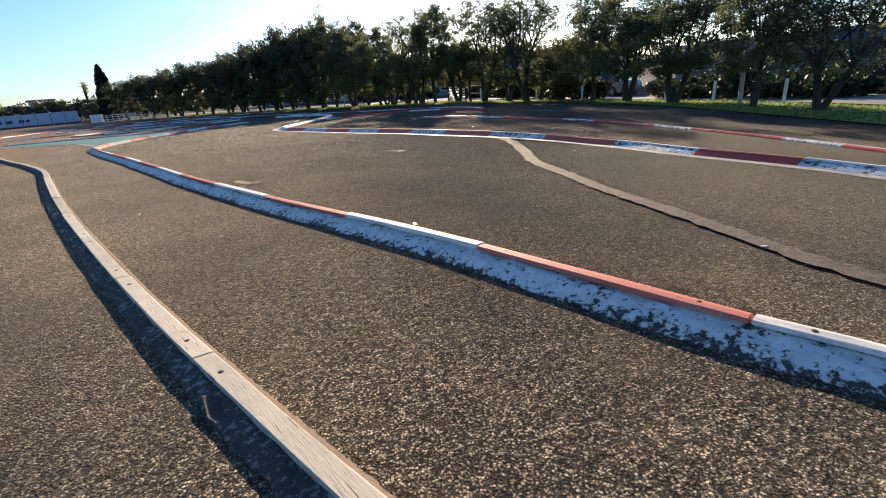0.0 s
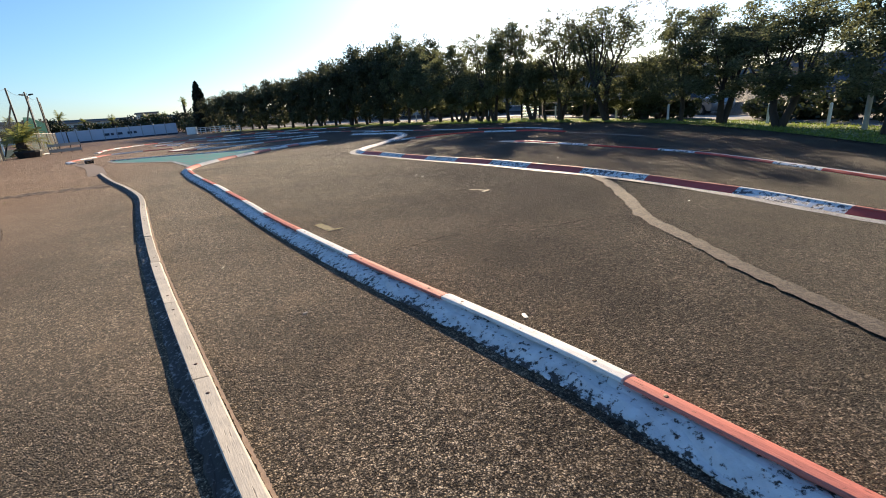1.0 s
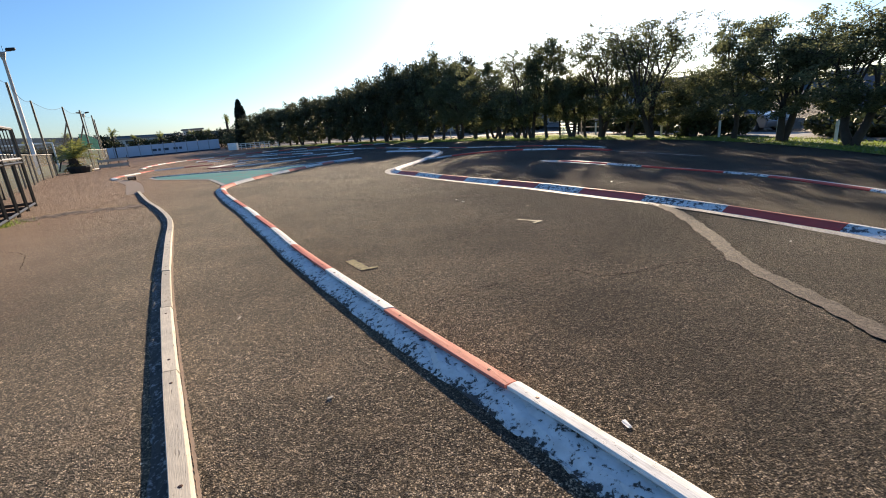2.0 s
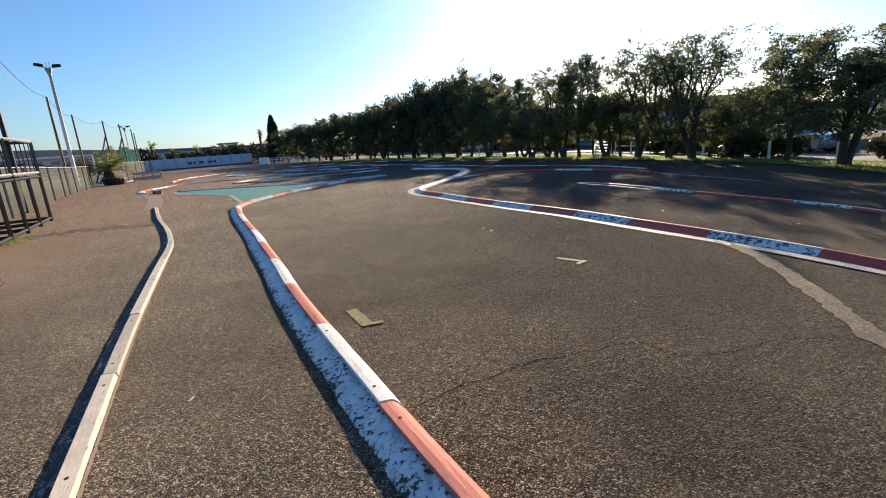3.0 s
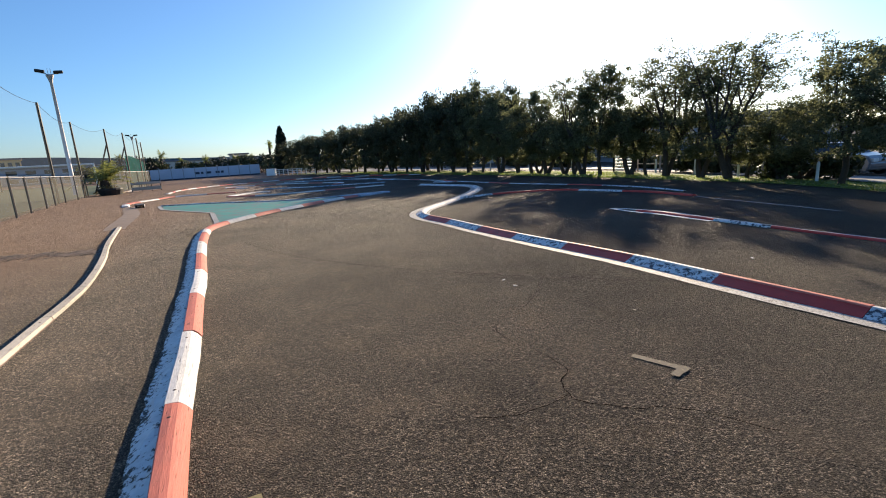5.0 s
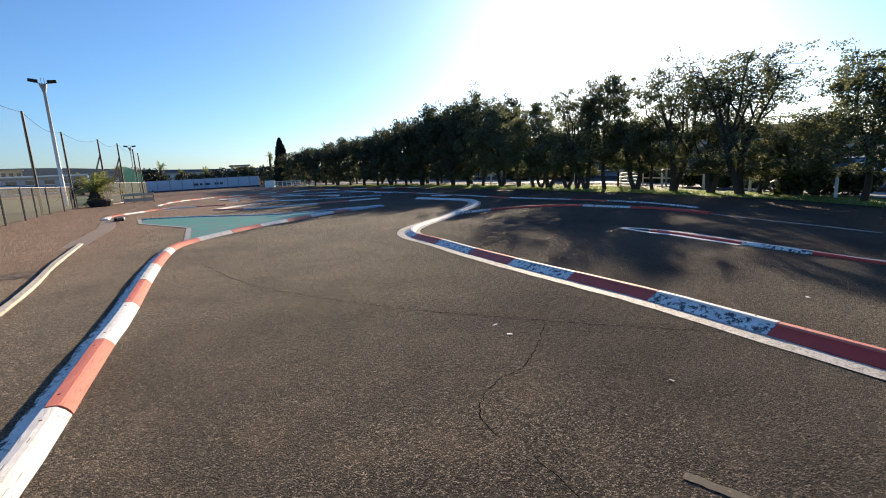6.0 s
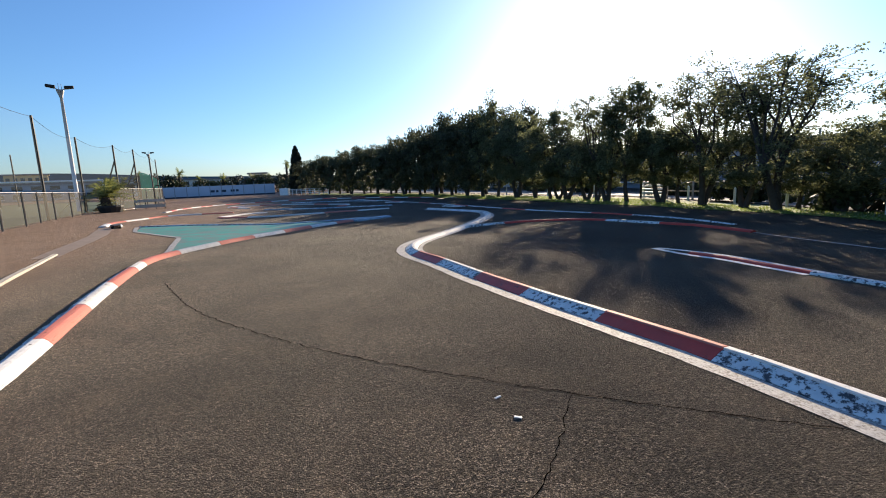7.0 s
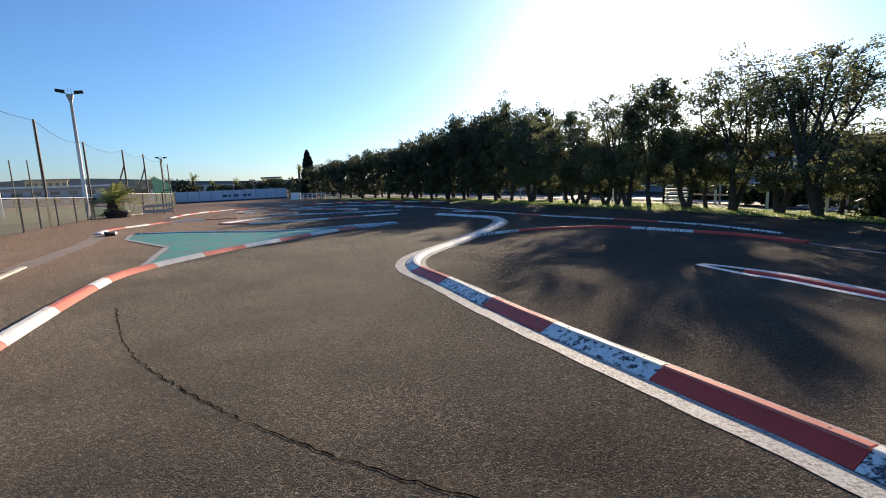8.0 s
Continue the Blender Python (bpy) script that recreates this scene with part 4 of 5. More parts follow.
rail_fence([(-40.4, 59.2), (-36.9, 58.6), (-33.3, 57.9)], 0.8, WHITE_METAL, "low white rail fence before the dark trees", 0.8, (0.35, 0.7, 0.97))
bm = bmesh.new()
add_box(bm, (-0.6, -0.35, 0), (0.6, 0.35, 0.95), 0.03)
hut = bm_part("cabinet", bm, WHITE_METAL)
hut.matrix_world = pose(-41.2, 59.6, ground_z(-41.2, 59.6), 0, 0, 15)
tagged(hut, "white boxy cabinet beside the rail fence", "cabinet")


def road_car(x, y, turn, paint, label):
    """A parked hatchback: lower body, glazed cabin, four wheels and lamps."""
    ob = thing("car", x, y, 0.0, label, "car", "parked cars", turn)
    bm = bmesh.new()
    side = [(-2.0, 0.35), (-2.05, 0.6), (-1.9, 0.88), (-1.0, 0.98), (1.55, 1.0), (2.0, 0.92), (2.08, 0.5), (2.0, 0.3), (-1.9, 0.25)]
    a = [bm.verts.new((px, -0.86, pz)) for px, pz in side]
    b = [bm.verts.new((px, 0.86, pz)) for px, pz in side]
    bm.faces.new(a)
    bm.faces.new(b[::-1])
    for i in range(len(side)):
        j = (i + 1) % len(side)
        bm.faces.new((a[j], a[i], b[i], b[j]))
    bmesh.ops.bevel(bm, geom=bm.edges[:], offset=0.06, segments=2, affect="EDGES")
    bm_part("body", bm, paint, ob, smooth=False)
    bm = bmesh.new()
    low, high = [(-1.0, 0.97), (1.75, 0.97)], [(-0.35, 1.42), (1.4, 1.42)]
    v = [bm.verts.new((px, s * w, pz)) for (px, pz), w in ((low[0], 0.76), (low[1], 0.76), (high[1], 0.6), (high[0], 0.6)) for s in (-1, 1)]
    for q in ((0, 2, 4, 6), (7, 5, 3, 1), (0, 1, 3, 2), (2, 3, 5, 4), (4, 5, 7, 6), (6, 7, 1, 0)):
        bm.faces.new([v[i] for i in q])
    bmesh.ops.bevel(bm, geom=bm.edges[:], offset=0.05, segments=2, affect="EDGES")
    bm_part("cabin", bm, GLASS, ob, "dark glazed cabin")
    bm = bmesh.new()
    add_box(bm, (-0.35, -0.58, 1.41), (1.38, 0.58, 1.46), 0.02)
    bm_part("roof", bm, paint, ob)
    for wx in (-1.3, 1.3):
        for wy in (-0.8, 0.8):
            bm = bmesh.new()
            add_tube(bm, [(wx, wy - 0.1, 0.31), (wx, wy - 0.09, 0.31), (wx, wy + 0.09, 0.31), (wx, wy + 0.1, 0.31)], [0.26, 0.31, 0.31, 0.26], 16)
            wheel = bm_part("wheel", bm, BLACK, ob)
            bm = bmesh.new()
            add_tube(bm, [(wx, wy - 0.105, 0.31), (wx, wy + 0.105, 0.31)], 0.18, 12)
            bm_part("rim", bm, GALVANISED, wheel)
    for wy in (-0.6, 0.6):
        bm = bmesh.new()
        add_box(bm, (-2.07, wy - 0.16, 0.62), (-1.95, wy + 0.16, 0.78), 0.02)
        bm_part("headlight", bm, WHITE_METAL, ob)
    return ob


road_car(10.9, 29.8, 118, CAR_GREY, "silver hatchback parked beyond the road")
road_car(15.6, 14.0, 95, CAR_DARK, "dark hatchback parked beyond the road")
road_car(16.9, 23.2, 105, CAR_GREY, "grey hatchback parked beyond the hedge")
for i, (x, y, w, h) in enumerate(((8.4, 33.6, 2.9, 1.15), (12.4, 31.4, 2.2, 1.0), (15.4, 25.6, 3.0, 1.2), (5.3, 37.4, 2.8, 1.3), (16.4, 18.6, 2.8, 1.2), (-5.3, 47.4, 3.6, 1.4), (-12.6, 55.0, 4.6, 1.6))):
    build_shrub(x, y, w, h, 90 + i, HEDGE, "clipped roadside bush beyond the pale road", "roadside bushes", 26, (0.12, 0.28))


for i in range(9):
    t = i / 8
    x, y = 15.6 - 4.0 * t - 12.0 * t * t, 6.0 + 34.0 * t + 2.0 * math.sin(i)
    build_shrub(x + 0.8 * math.sin(i * 2.1), y, 3.2, 0.8 + 0.5 * math.sin(i * 1.7) ** 2, 130 + i, HEDGE, "dark unclipped hedge bush across the road", "hedge bushes", 30, (0.14, 0.3))


def building(x, y, turn, length, depth, h, wall_mat, rows, bays, label, roof_h=0.35, win=(0.55, 0.5)):
    """A flat-roofed block: walls with openings' glazing set in, sills, and an overhanging roof slab."""
    ob = thing("building", x, y, 0.0, label, "building", "", turn)
    bm = bmesh.new()
    add_box(bm, (-length / 2, -depth / 2, -0.8), (length / 2, depth / 2, h))
    bm_part("wall", bm, wall_mat, ob)
    bm = bmesh.new()
    add_box(bm, (-length / 2 - 0.4, -depth / 2 - 0.4, h), (length / 2 + 0.4, depth / 2 + 0.4, h + roof_h), 0.05)
    bm_part("roof", bm, ROOFING, ob)
    bw, rh = length / bays, h / rows
    for r in range(rows):
        for b in range(bays):
            cx, z0 = -length / 2 + (b + 0.5) * bw, (r + 0.28) * rh
            w2, hh = bw * win[0] / 2, rh * win[1]
            bm = bmesh.new()
            add_box(bm, (cx - w2, -depth / 2 - 0.06, z0), (cx + w2, -depth / 2 - 0.02, z0 + hh))
            pane = bm_part("window", bm, GLASS, ob)
            bm = bmesh.new()
            add_box(bm, (cx - w2 - 0.1, -depth / 2 - 0.22, z0 - 0.12), (cx + w2 + 0.1, -depth / 2 - 0.02, z0 - 0.01))
            bm_part("sill", bm, WHITE_METAL, pane)
    return ob


building(40, 48, -58, 26, 10, 3.3, BLUE_WALL, 1, 8, "long low blue-clad workshop beyond the road")
building(9.5, 52, -30, 21, 9, 3.5, GREY_WALL, 1, 7, "low grey-clad building beyond the road")
building(46, 9, -86, 20, 9, 3.2, RENDERED, 1, 6, "pale rendered building behind the trees")
building(-12.5, 73, -42, 30, 10, 4.0, RENDERED, 1, 9, "long pale building behind the trees")
building(-122, 80, 59, 32, 10, 3.6, GREY_WALL, 2, 10, "long grey-roofed hall behind the playing field")
building(-150, 93, 58, 9, 9, 6.6, OCHRE_WALL, 2, 6, "ochre building on the far rise")
building(-106, 102, 48, 30, 10, 3.6, RENDERED, 2, 10, "long pale low building behind the palms")
building(-92, 116, 42, 4.5, 6, 4.7, RENDERED, 3, 2, "small pale block standing above the palms")


def far_hills():
    verts, faces = [], []
    n = 90
    for i in range(n + 1):
        a = math.pi * (0.02 + 0.96 * i / n)
        R = 1500
        h = 24 + 14 * noise.noise((i * 0.13, 0, 0)) + (26 * math.exp(-((i - 76) / 7) ** 2))
        x, y = math.cos(a) * R, math.sin(a) * R
        verts += [(x, y, -5), (x * 1.02, y * 1.02, max(8, h)), (x * 1.2, y * 1.2, -5)]
        if i:
            b = 3 * i
            faces += [(b - 3, b, b + 1, b - 2), (b - 2, b + 1, b + 2, b - 1)]
    tagged(new("backdrop", mesh_of("backdrop", verts, faces, HILL, True)), "low hazy wooded hills on the horizon", "hills", kind="structure")


far_hills()

# ---- paddock side: fence, posts, lamps, wall ----
FENCE_A = [(-9.3, 6.1), (-15.0, 11.0), (-18.1, 14.0), (-20.5, 16.0), (-23.0, 18.4), (-26.3, 21.3), (-29.5, 24.7), (-32.8, 27.6)]
FENCE_B = [(-35.3, 31.4), (-38.8, 36.2), (-43.6, 41.9), (-49.0, 47.3), (-56.0, 53.4), (-62.5, 58.6)]


def screened_fence(points, h, label, gap):
    path = Path(points, 0.3)
    c = path.at(0)
    ob = thing("fence", c[0], c[1], 0, label, "fence")
    inv = ob.matrix_world.inverted()
    n = int(path.length / gap)
    at = [path.at(path.length * i / n) for i in range(n + 1)]
    rnd = random.Random(3)
    for i, (x, y) in enumerate(at):
        bm = bmesh.new()
        g0 = ground_z(x, y)
        add_box(bm, (x - 0.028, y - 0.028, g0 - 0.05), (x + 0.028, y + 0.028, g0 + h + 0.04), 0.008)
        bm_part("post", bm, FENCE_POST, ob).matrix_parent_inverse = inv
        if i:
            a, b = at[i - 1], at[i]
            verts, faces, m = [], [], 7
            for k in range(m + 1):
                t = k / m
                x, y = a + (b - a) * t
                sag = 0.05 * math.sin(math.pi * t) + rnd.uniform(-0.015, 0.015)
                bulge = 0.06 * math.sin(math.pi * t) * rnd.uniform(0.4, 1.0)
                for z, u in ((0.04, 0.02), (h * 0.5, 0.02 + bulge), (h - sag, 0.02)):
                    verts.append((x + u * 0.7, y + u * 0.7 - 0.06, z + ground_z(x, y)))
                if k:
                    q = 3 * k
                    faces += [(q - 3, q, q + 1, q - 2), (q - 2, q + 1, q + 2, q - 1)]
            part("screen", mesh_of("screen", verts, faces, SCREEN, True), ob).matrix_parent_inverse = inv
    bm = bmesh.new()
    add_tube(bm, [(x, y, h + ground_z(x, y)) for x, y in at], 0.018, 6)
    bm_part("top_rail", bm, GALVANISED, ob).matrix_parent_inverse = inv


screened_fence(FENCE_A, 1.38, "chest-high fence with brown windbreak netting on slim brown posts", 2.6)
screened_fence(FENCE_B, 1.6, "fence with brown windbreak netting along the dusty yard", 4.0)

for x, y in ((-72.3, 44.2), (-71.5, 45.7)):
    post(x, y, 6.6, 0.09, DARK_STEEL, "slim dark lighting mast on the playing field", "mast", "mast")
NET_POSTS = [(-16.6, 12.4), (-27.0, 21.6), (-34.4, 28.5), (-37.8, 33.6), (-40.2, 37.2), (-45.5, 43.2), (-51.5, 49.0)]
for i, (x, y) in enumerate(NET_POSTS):
    o = post(x, y + 0.1, 5.1, 0.07, DARK_STEEL, "tall dark steel post holding a ball net", "post", "net_post")
    o["group"] = "net posts"
    if i in (3, 4):
        bm = bmesh.new()
        add_tube(bm, [(-1.1, -0.9, 0.0), (0, 0, 3.9)], 0.06, 6)
        bm_part("brace", bm, DARK_STEEL, o)
net_v, net_f = [], []
for i, (x, y) in enumerate(NET_POSTS[:-1]):
    x2, y2 = NET_POSTS[i + 1]
    for k in range(9):
        t = k / 8
        sag = 0.35 * math.sin(math.pi * t)
        px, py = x + (x2 - x) * t, y + (y2 - y) * t + 0.1
        net_v += [(px, py, 1.5 + ground_z(px, py)), (px, py, 5.05 - sag + ground_z(px, py))]
        if k:
            q = len(net_v)
            net_f.append((q - 4, q - 2, q - 1, q - 3))
net = thing("ball_net", NET_POSTS[0][0], NET_POSTS[0][1], 0, "fine sagging ball net hung between tall posts", "net")
ninv = net.matrix_world.inverted()
part("mesh", mesh_of("mesh", net_v, net_f, HIGH_NET), net).matrix_parent_inverse = ninv
bm = bmesh.new()
add_tube(bm, [net_v[i] for i in range(1, len(net_v), 2)], 0.010, 5)
bm_part("head_rope", bm, DARK_STEEL, net).matrix_parent_inverse = ninv
bm = bmesh.new()
gv = [bm.verts.new(p) for p in ((-54.1, 48.9, -0.3), (-52.8, 50.4, -0.3), (-52.8, 50.4, 2.3), (-53.3, 49.8, 2.9), (-53.8, 49.2, 3.3), (-54.1, 48.9, 3.3))]
bm.faces.new(gv)
bmesh.ops.solidify(bm, geom=bm.faces[:], thickness=0.05)
tagged(bm_part("net_curtain", bm, GREEN_NET), "bright green net curtain hanging at the fence", "net")


def floodlight(x, y, h, r, s, turn, label):
    ob = thing("floodlight", x, y, 0, label, "street lamp", "floodlights", turn)
    bm = bmesh.new()
    add_tube(bm, [(0, 0, -0.05), (0, 0, h * 0.5), (0, 0, h - 0.3 * s)], [r, r * 0.85, r * 0.6], 12)
    bm_part("pole", bm, WHITE_POLE, ob, smooth=True)
    bm = bmesh.new()
    add_tube(bm, [(0, 0, h - 1.0 * s), (0, 0, h - 0.75 * s), (0, 0, h - 0.3 * s), (0, 0, h - 0.22 * s)], [r * 0.75, 0.2 * s, 0.34 * s, 0.30 * s], 8)
    bm_part("basket", bm, GALVANISED, ob, "grey tapered mounting basket")
    for sx in (-1, 1):
        bm = bmesh.new()
        add_tube(bm, [(0, 0, h - 0.3 * s), (sx * 0.4 * s, 0, h - 0.12 * s), (sx * 0.75 * s, 0, h - 0.08 * s)], 0.05 * s, 6)
        bm_part("bracket_arm", bm, GALVANISED, ob)
        bm = bmesh.new()
        add_box(bm, (-0.40 * s, -0.28 * s, -0.14 * s), (0.40 * s, 0.28 * s, 0.12 * s), 0.06 * s)
        bmesh.ops.transform(bm, matrix=pose(sx * 0.74 * s, 0, h + 0.08 * s, 0, -sx * 6, 0), verts=bm.verts[:])
        bm_part("lamp_head", bm, DARK_STEEL, ob, "dark floodlight head")
    for sx in (-0.1, 0.14):
        bm = bmesh.new()
        add_tube(bm, [(sx * s, 0, h - 0.25 * s), (sx * s, 0, h + 0.38 * s)], 0.02 * s, 5)
        bm_part("rod", bm, DARK_STEEL, ob)


floodlight(-38.2, 30.7, 9.05, 0.145, 0.72, 57, "tall white floodlight pole with two dark lamp heads")
floodlight(-57.0, 52.9, 6.3, 0.07, 0.6, 50, "slim distant floodlight pole with two lamp heads")

sheet("playing_field", [(-12, 7), (-18.4, 13.6), (-23.4, 18.0), (-33.2, 27.4), (-42, 39), (-57, 53.4), (-82, 56), (-100, 36), (-75, -10), (-30, -20)], FIELD, 0.012, "green playing field behind the fence", "grass")


def goal(x, y, turn):
    ob = thing("goal", x, y, 0, "white football goal frame on the field", "goal", turn=turn)
    for a, b, nm in (((-3.7, 0, 0), (-3.7, 0, 2.44), "upright"), ((3.7, 0, 0), (3.7, 0, 2.44), "upright"), ((-3.76, 0, 2.44), (3.76, 0, 2.44), "crossbar")):
        bm = bmesh.new()
        add_tube(bm, [a, b], 0.07, 8)
        bm_part(nm, bm, WHITE_METAL, ob)


goal(-44.5, 32.8, 60)


def panel_wall():
    a, b = np.array((-62.7, 59.2)), np.array((-51.6, 71.0))
    ob = thing("panel_wall", a[0], a[1], 0, "pale blue-white panel wall with a dark base closing the yard", "wall")
    inv = ob.matrix_world.inverted()
    d = (b - a) / np.linalg.norm(b - a)
    r = np.array((d[1], -d[0]))
    L, n, h = float(np.linalg.norm(b - a)), 10, 1.7
    ang = math.degrees(math.atan2(d[1], d[0]))
    for i in range(n):
        for nm, z0, z1, t, m in (("panel", 0.2, h, 0.05, PANEL), ("plinth", -0.05, 0.198, 0.08, PANEL_BASE)):
            bm = bmesh.new()
            add_box(bm, (i * L / n + 0.02, -t, z0), ((i + 1) * L / n - 0.02, t, z1), 0.01)
            bmesh.ops.transform(bm, matrix=pose(a[0], a[1], -0.31, 0, 0, ang), verts=bm.verts[:])
            bm_part(nm, bm, m, ob).matrix_parent_inverse = inv
        bm = bmesh.new()
        add_box(bm, (i * L / n - 0.05, -0.12, -0.05), (i * L / n + 0.05, -0.055, h + 0.25), 0.01)
        bmesh.ops.transform(bm, matrix=pose(a[0], a[1], -0.31, 0, 0, ang), verts=bm.verts[:])
        bm_part("post", bm, GREY_WALL, ob).matrix_parent_inverse = inv
    for k, w in ((6.4, 0.7), (7.3, 0.35), (8.0, 0.75), (9.4, 0.6), (10.2, 0.4)):
        bm = bmesh.new()
        add_box(bm, (k, -0.072, 0.68), (k + w, -0.054, 1.02))
        bmesh.ops.transform(bm, matrix=pose(a[0], a[1], -0.31, 0, 0, ang), verts=bm.verts[:])
        bm_part("lettering_bar", bm, PANEL_BASE, ob, "dark bar of painted lettering").matrix_parent_inverse = inv


panel_wall()


def barrier(x, y, turn):
    ob = thing("barrier", x, y, 0, "low trestle barrier of grey boards at the yard's edge", "barrier", turn=turn)
    for z0, z1 in ((0.10, 0.34), (0.52, 0.72)):
        bm = bmesh.new()
        add_box(bm, (-0.98, -0.03, z0), (0.98, 0.03, z1), 0.01)
        bm_part("board", bm, GREY_BOARD, ob)
    for sx in (-0.95, -0.3, 0.35, 0.95):
        bm = bmesh.new()
        add_tube(bm, [(sx, 0.07, -0.03), (sx, 0.07, 0.9 if abs(sx) > 0.9 else 0.75)], 0.03, 6)
        bm_part("leg", bm, DARK_STEEL, ob)
    bm = bmesh.new()
    add_tube(bm, [(0.35, 0.07, 0.7), (0.35, 0.07, 1.5), (0.5, 0.07, 1.72), (1.0, 0.07, 1.75)], 0.04, 6)
    bm_part("hoop", bm, DARK_STEEL, ob, "dark bent tube hoop")


barrier(-32.6, 32.0, 45)
kerb("kerb", [(-33.6, 30.2), (-35.6, 33.0), (-37.0, 35.2)], "pale concrete kerb at the foot of the fence", LOW, None, blocks=(WHITE_BOARD, CONCRETE), length=1.5, step=0.5)


def rack(x, y, turn):
    """An open steel frame on legs with a caged upper level."""
    ob = thing("steel_rack", x, y, 0, "open dark steel frame with a caged upper level by the fence", "rack", turn=turn)
    L, D, H, M = 4.6, 1.25, 1.92, 1.1
    def bar(nm, a, b, r=0.035, m=DARK_STEEL):
        bm = bmesh.new()
        add_tube(bm, [a, b], r, 4)
        bm_part(nm, bm, m, ob)
    for px in (0, 1.15, 2.3, 3.45, 4.6):
        for py in (0, -D):
            bar("leg", (px, py, 0), (px, py, M if 0 < px < L and px != 2.3 else H))
        bar("cross_bar", (px, 0, 0.08), (px, -D, 0.08))
        bar("cross_bar", (px, 0, M), (px, -D, M))
    for py in (0, -D):
        for z in (0.08, M, M + 0.1, H):
            bar("long_bar", (0, py, z), (L, py, z), 0.03, GALVANISED if z > M else DARK_STEEL)
        for px in np.arange(0.3, L, 0.38):
            bar("cage_bar", (px, py, M + 0.1), (px, py, H), 0.011)
    for px in (0, 2.3, L):
        bar("cross_bar", (px, 0, H), (px, -D, H))


rack(-12.95, 10.6, -45)


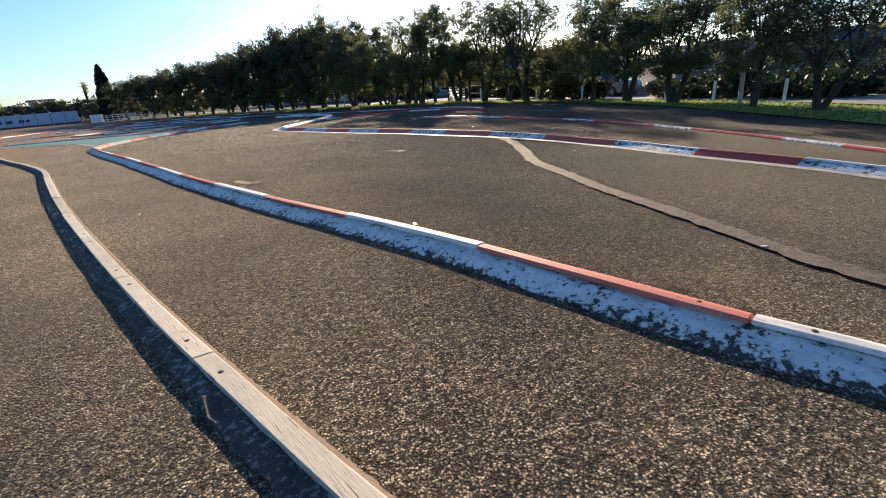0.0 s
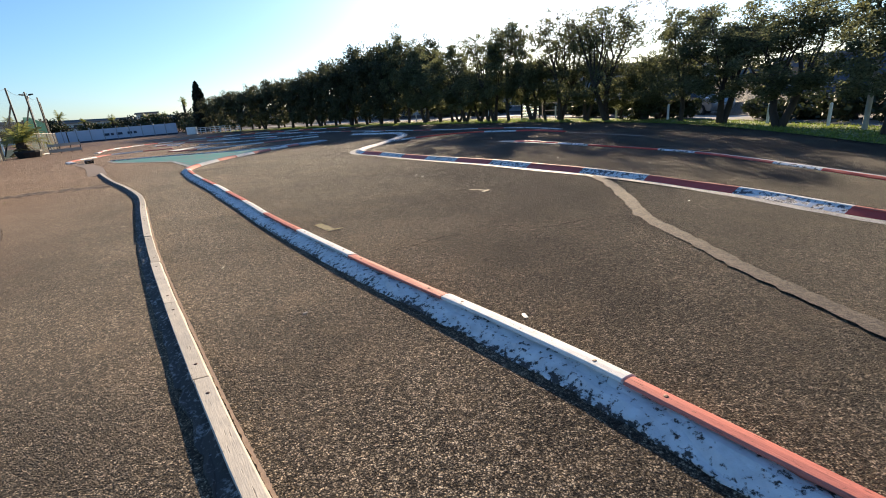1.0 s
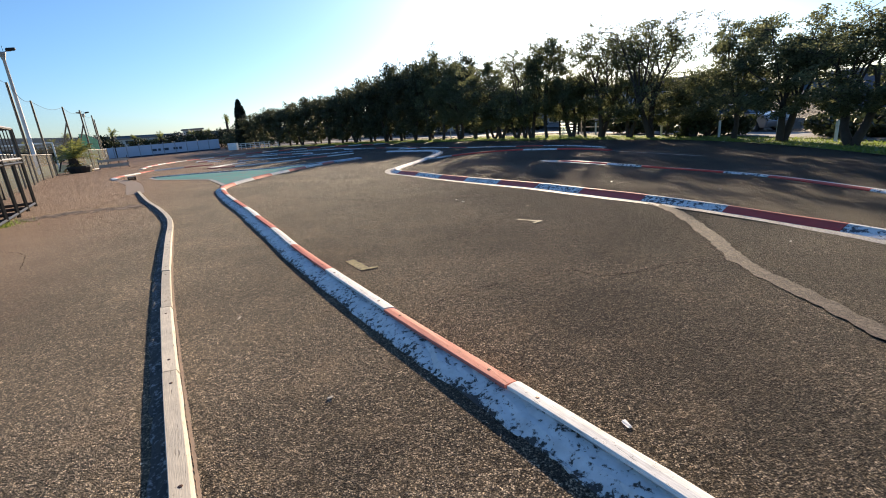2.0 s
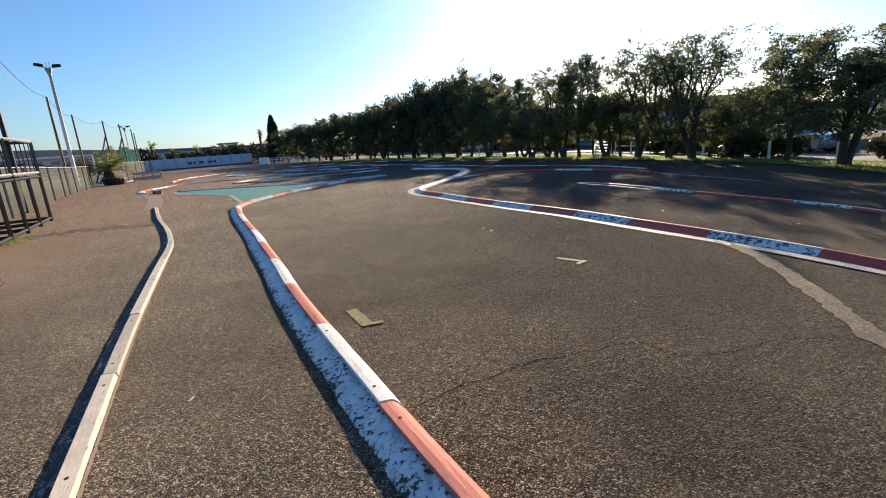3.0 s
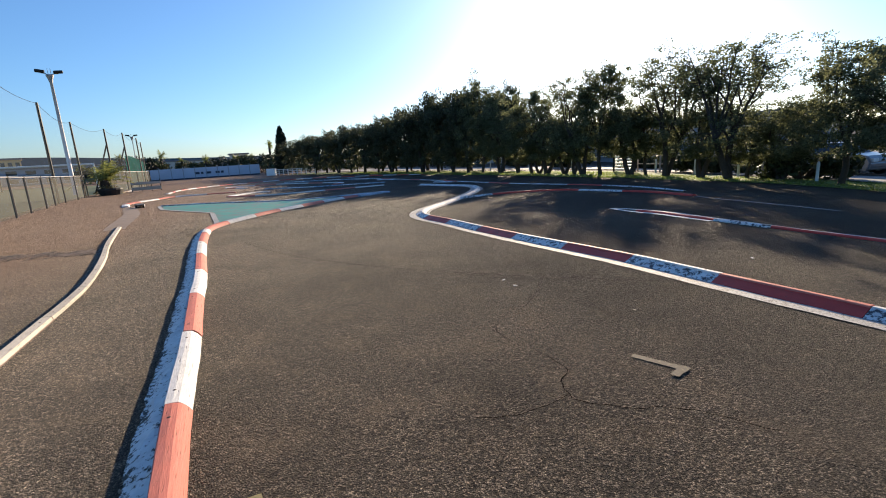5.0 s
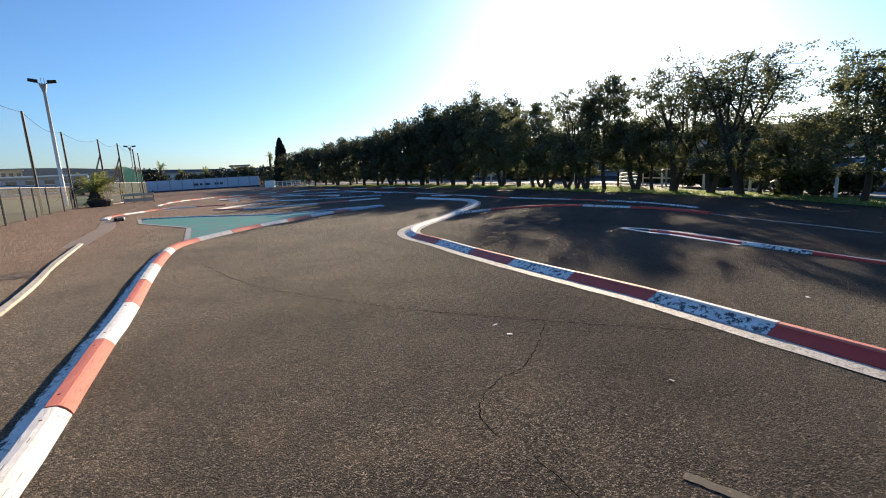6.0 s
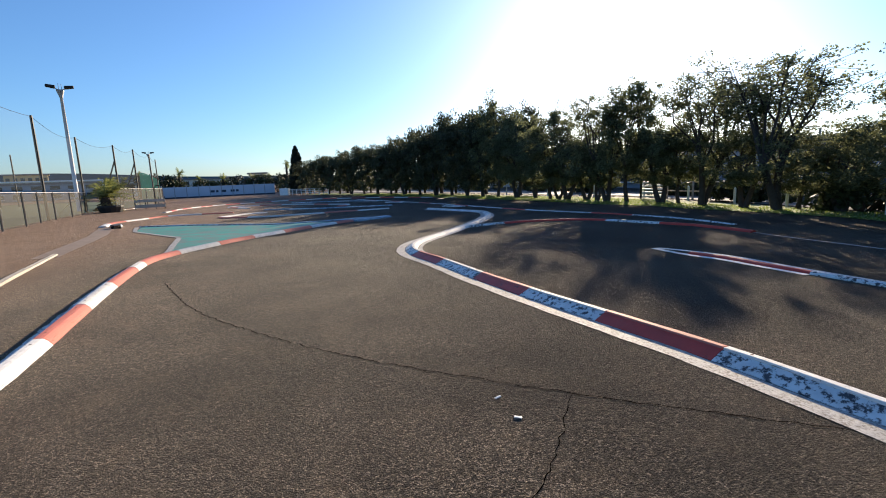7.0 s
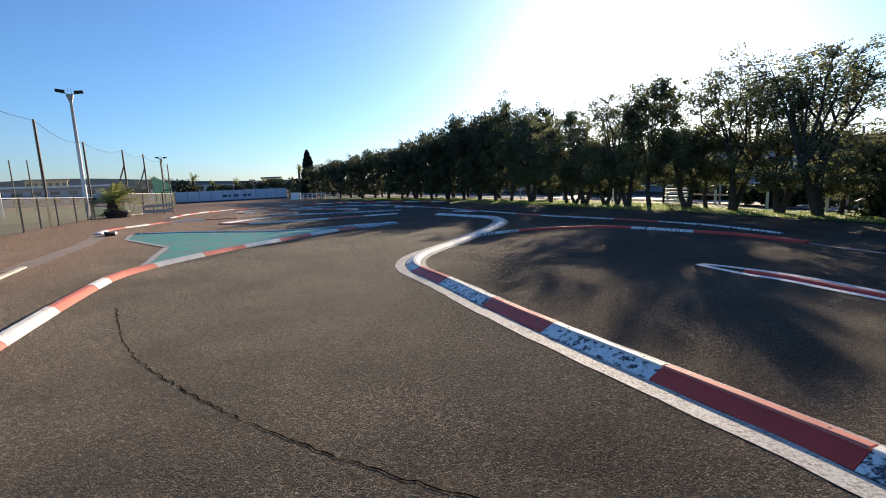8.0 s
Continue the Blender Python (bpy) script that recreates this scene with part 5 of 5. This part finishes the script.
# ---- small things ----
def toy_car(x, y, turn):
    """An open sports-prototype model car: moulded shell with arches and cockpit, wing lip, wheels, hoop and engine."""
    ob = thing("model_car", x, y, 0.0, "white open-cockpit model race car on the tarmac", "toy car", turn=turn)
    nx, ny, L, W = 34, 22, 0.50, 0.30

    def top(u, v):
        s = abs(v)
        z = 0.075 + 0.03 * u
        z += 0.045 * math.exp(-((u - 0.2) / 0.11) ** 2) * math.exp(-((s - 0.78) / 0.22) ** 2)
        z += 0.055 * math.exp(-((u - 0.80) / 0.13) ** 2) * math.exp(-((s - 0.78) / 0.24) ** 2)
        z += 0.03 * math.exp(-((u - 0.62) / 0.1) ** 2) * math.exp(-((v + 0.3) / 0.2) ** 2)
        z -= 0.035 * math.exp(-((u - 0.5) / 0.1) ** 2) * math.exp(-((v - 0.05) / 0.3) ** 2)
        z += 0.05 * max(0, (u - 0.9) / 0.1) ** 1.5
        z -= 0.045 * max(0, (0.12 - u) / 0.12) ** 1.5
        return z

    verts, faces = [], []
    for i in range(nx + 1):
        u = i / nx
        row = [(L * (u - 0.5), W / 2 * (2 * j / ny - 1), top(u, 2 * j / ny - 1)) for j in range(ny + 1)]
        arch = max(math.exp(-((u - 0.2) / 0.075) ** 4), math.exp(-((u - 0.8) / 0.08) ** 4))
        low = 0.018 + 0.05 * arch
        row = [(row[0][0], -W / 2 * 1.02, low)] + row + [(row[0][0], W / 2 * 1.02, low)]
        verts += row
    m = ny + 3
    for i in range(nx):
        for j in range(m - 1):
            faces.append((i * m + j, (i + 1) * m + j, (i + 1) * m + j + 1, i * m + j + 1))
    shell = part("body_shell", mesh_of("body_shell", verts, faces, SHELL, True), ob)
    sol = shell.modifiers.new("thickness", "SOLIDIFY")
    sol.thickness = 0.002
    for wx in (-0.15, 0.15):
        for wy in (-0.115, 0.115):
            bm = bmesh.new()
            add_tube(bm, [(wx, wy - 0.028, 0.04), (wx, wy - 0.024, 0.04), (wx, wy + 0.024, 0.04), (wx, wy + 0.028, 0.04)], [0.033, 0.04, 0.04, 0.033], 16)
            wheel = bm_part("wheel", bm, BLACK, ob)
            bm = bmesh.new()
            add_tube(bm, [(wx, wy - 0.03, 0.04), (wx, wy + 0.03, 0.04)], 0.02, 10)
            bm_part("rim", bm, WHITE_METAL, wheel)
    bm = bmesh.new()
    add_box(bm, (-0.2, -0.08, 0.02), (0.2, 0.08, 0.035), 0.004)
    bm_part("chassis", bm, DARK_STEEL, ob)
    bm = bmesh.new()
    add_box(bm, (-0.03, -0.05, 0.06), (0.06, 0.06, 0.098), 0.012)
    bm_part("cockpit", bm, BLACK, ob, "dark cockpit insert")
    bm = bmesh.new()
    add_tube(bm, [(0.03, -0.04, 0.09), (0.045, -0.03, 0.135), (0.045, 0.03, 0.135), (0.03, 0.04, 0.09)], 0.003, 6)
    bm_part("roll_hoop", bm, GALVANISED, ob)
    bm = bmesh.new()
    add_box(bm, (-0.02, -W / 2 * 1.03 - 0.001, 0.062), (0.075, -W / 2 * 1.02 - 0.0005, 0.082))
    bm_part("sticker", bm, RED_MARK, ob, "orange-red side sticker")


toy_car(-16.9, 17.6, -44)

for i, (x, y) in enumerate(((-1.59, 8.19), (-1.73, 8.38), (-0.17, 2.9), (1.6, 2.1), (1.7, 5.6), (0.8, 9.4), (2.2, 8.6), (-1.5, 3.0), (-2.6, 3.9), (-0.6, 7.6), (-5.0, 5.6))):
    rnd = random.Random(i)
    bm = bmesh.new()
    w, l = rnd.uniform(0.005, 0.009), rnd.uniform(0.010, 0.022)
    add_box(bm, (-l, -w, 0.0), (l, w, 0.006), 0.0015)
    for v in bm.verts:
        v.co += Vector((rnd.uniform(-0.004, 0.004), rnd.uniform(-0.004, 0.004), rnd.uniform(0, 0.003)))
    ob = bm_part("chip", bm, WHITE_METAL if i < 7 else GREY_BOARD)
    ob.matrix_world = pose(x, y, ground_z(x, y), 0, 0, i * 57)
    tagged(ob, "small pale chip of debris on the asphalt", "debris", "loose chips")


def weeds(name, x, y, n, spread, label, seed):
    rnd = np.random.default_rng(seed)
    vs = []
    for i in range(n):
        px, py = rnd.normal(0, spread, 2) * np.array([1, 0.6])
        a, h = rnd.uniform(0, 6.28), rnd.uniform(0.03, 0.11)
        dx, dy = math.cos(a) * 0.006, math.sin(a) * 0.006
        vs += [(x + px - dx, y + py - dy, 0), (x + px + dx, y + py + dy, 0), (x + px + rnd.normal(0, 0.04), y + py + rnd.normal(0, 0.04), h)]
    v = np.array(vs)
    tagged(new(name, array_mesh(name, v, np.arange(len(v)).reshape(-1, 3), GRASS)), label, "grass", kind="stuff")


weeds("weeds", -10.7, 8.0, 700, 0.3, "low weeds growing in a joint of the yard", 1)
weeds("weeds", -11.6, 7.5, 900, 0.5, "low weeds growing in a joint of the yard", 2)
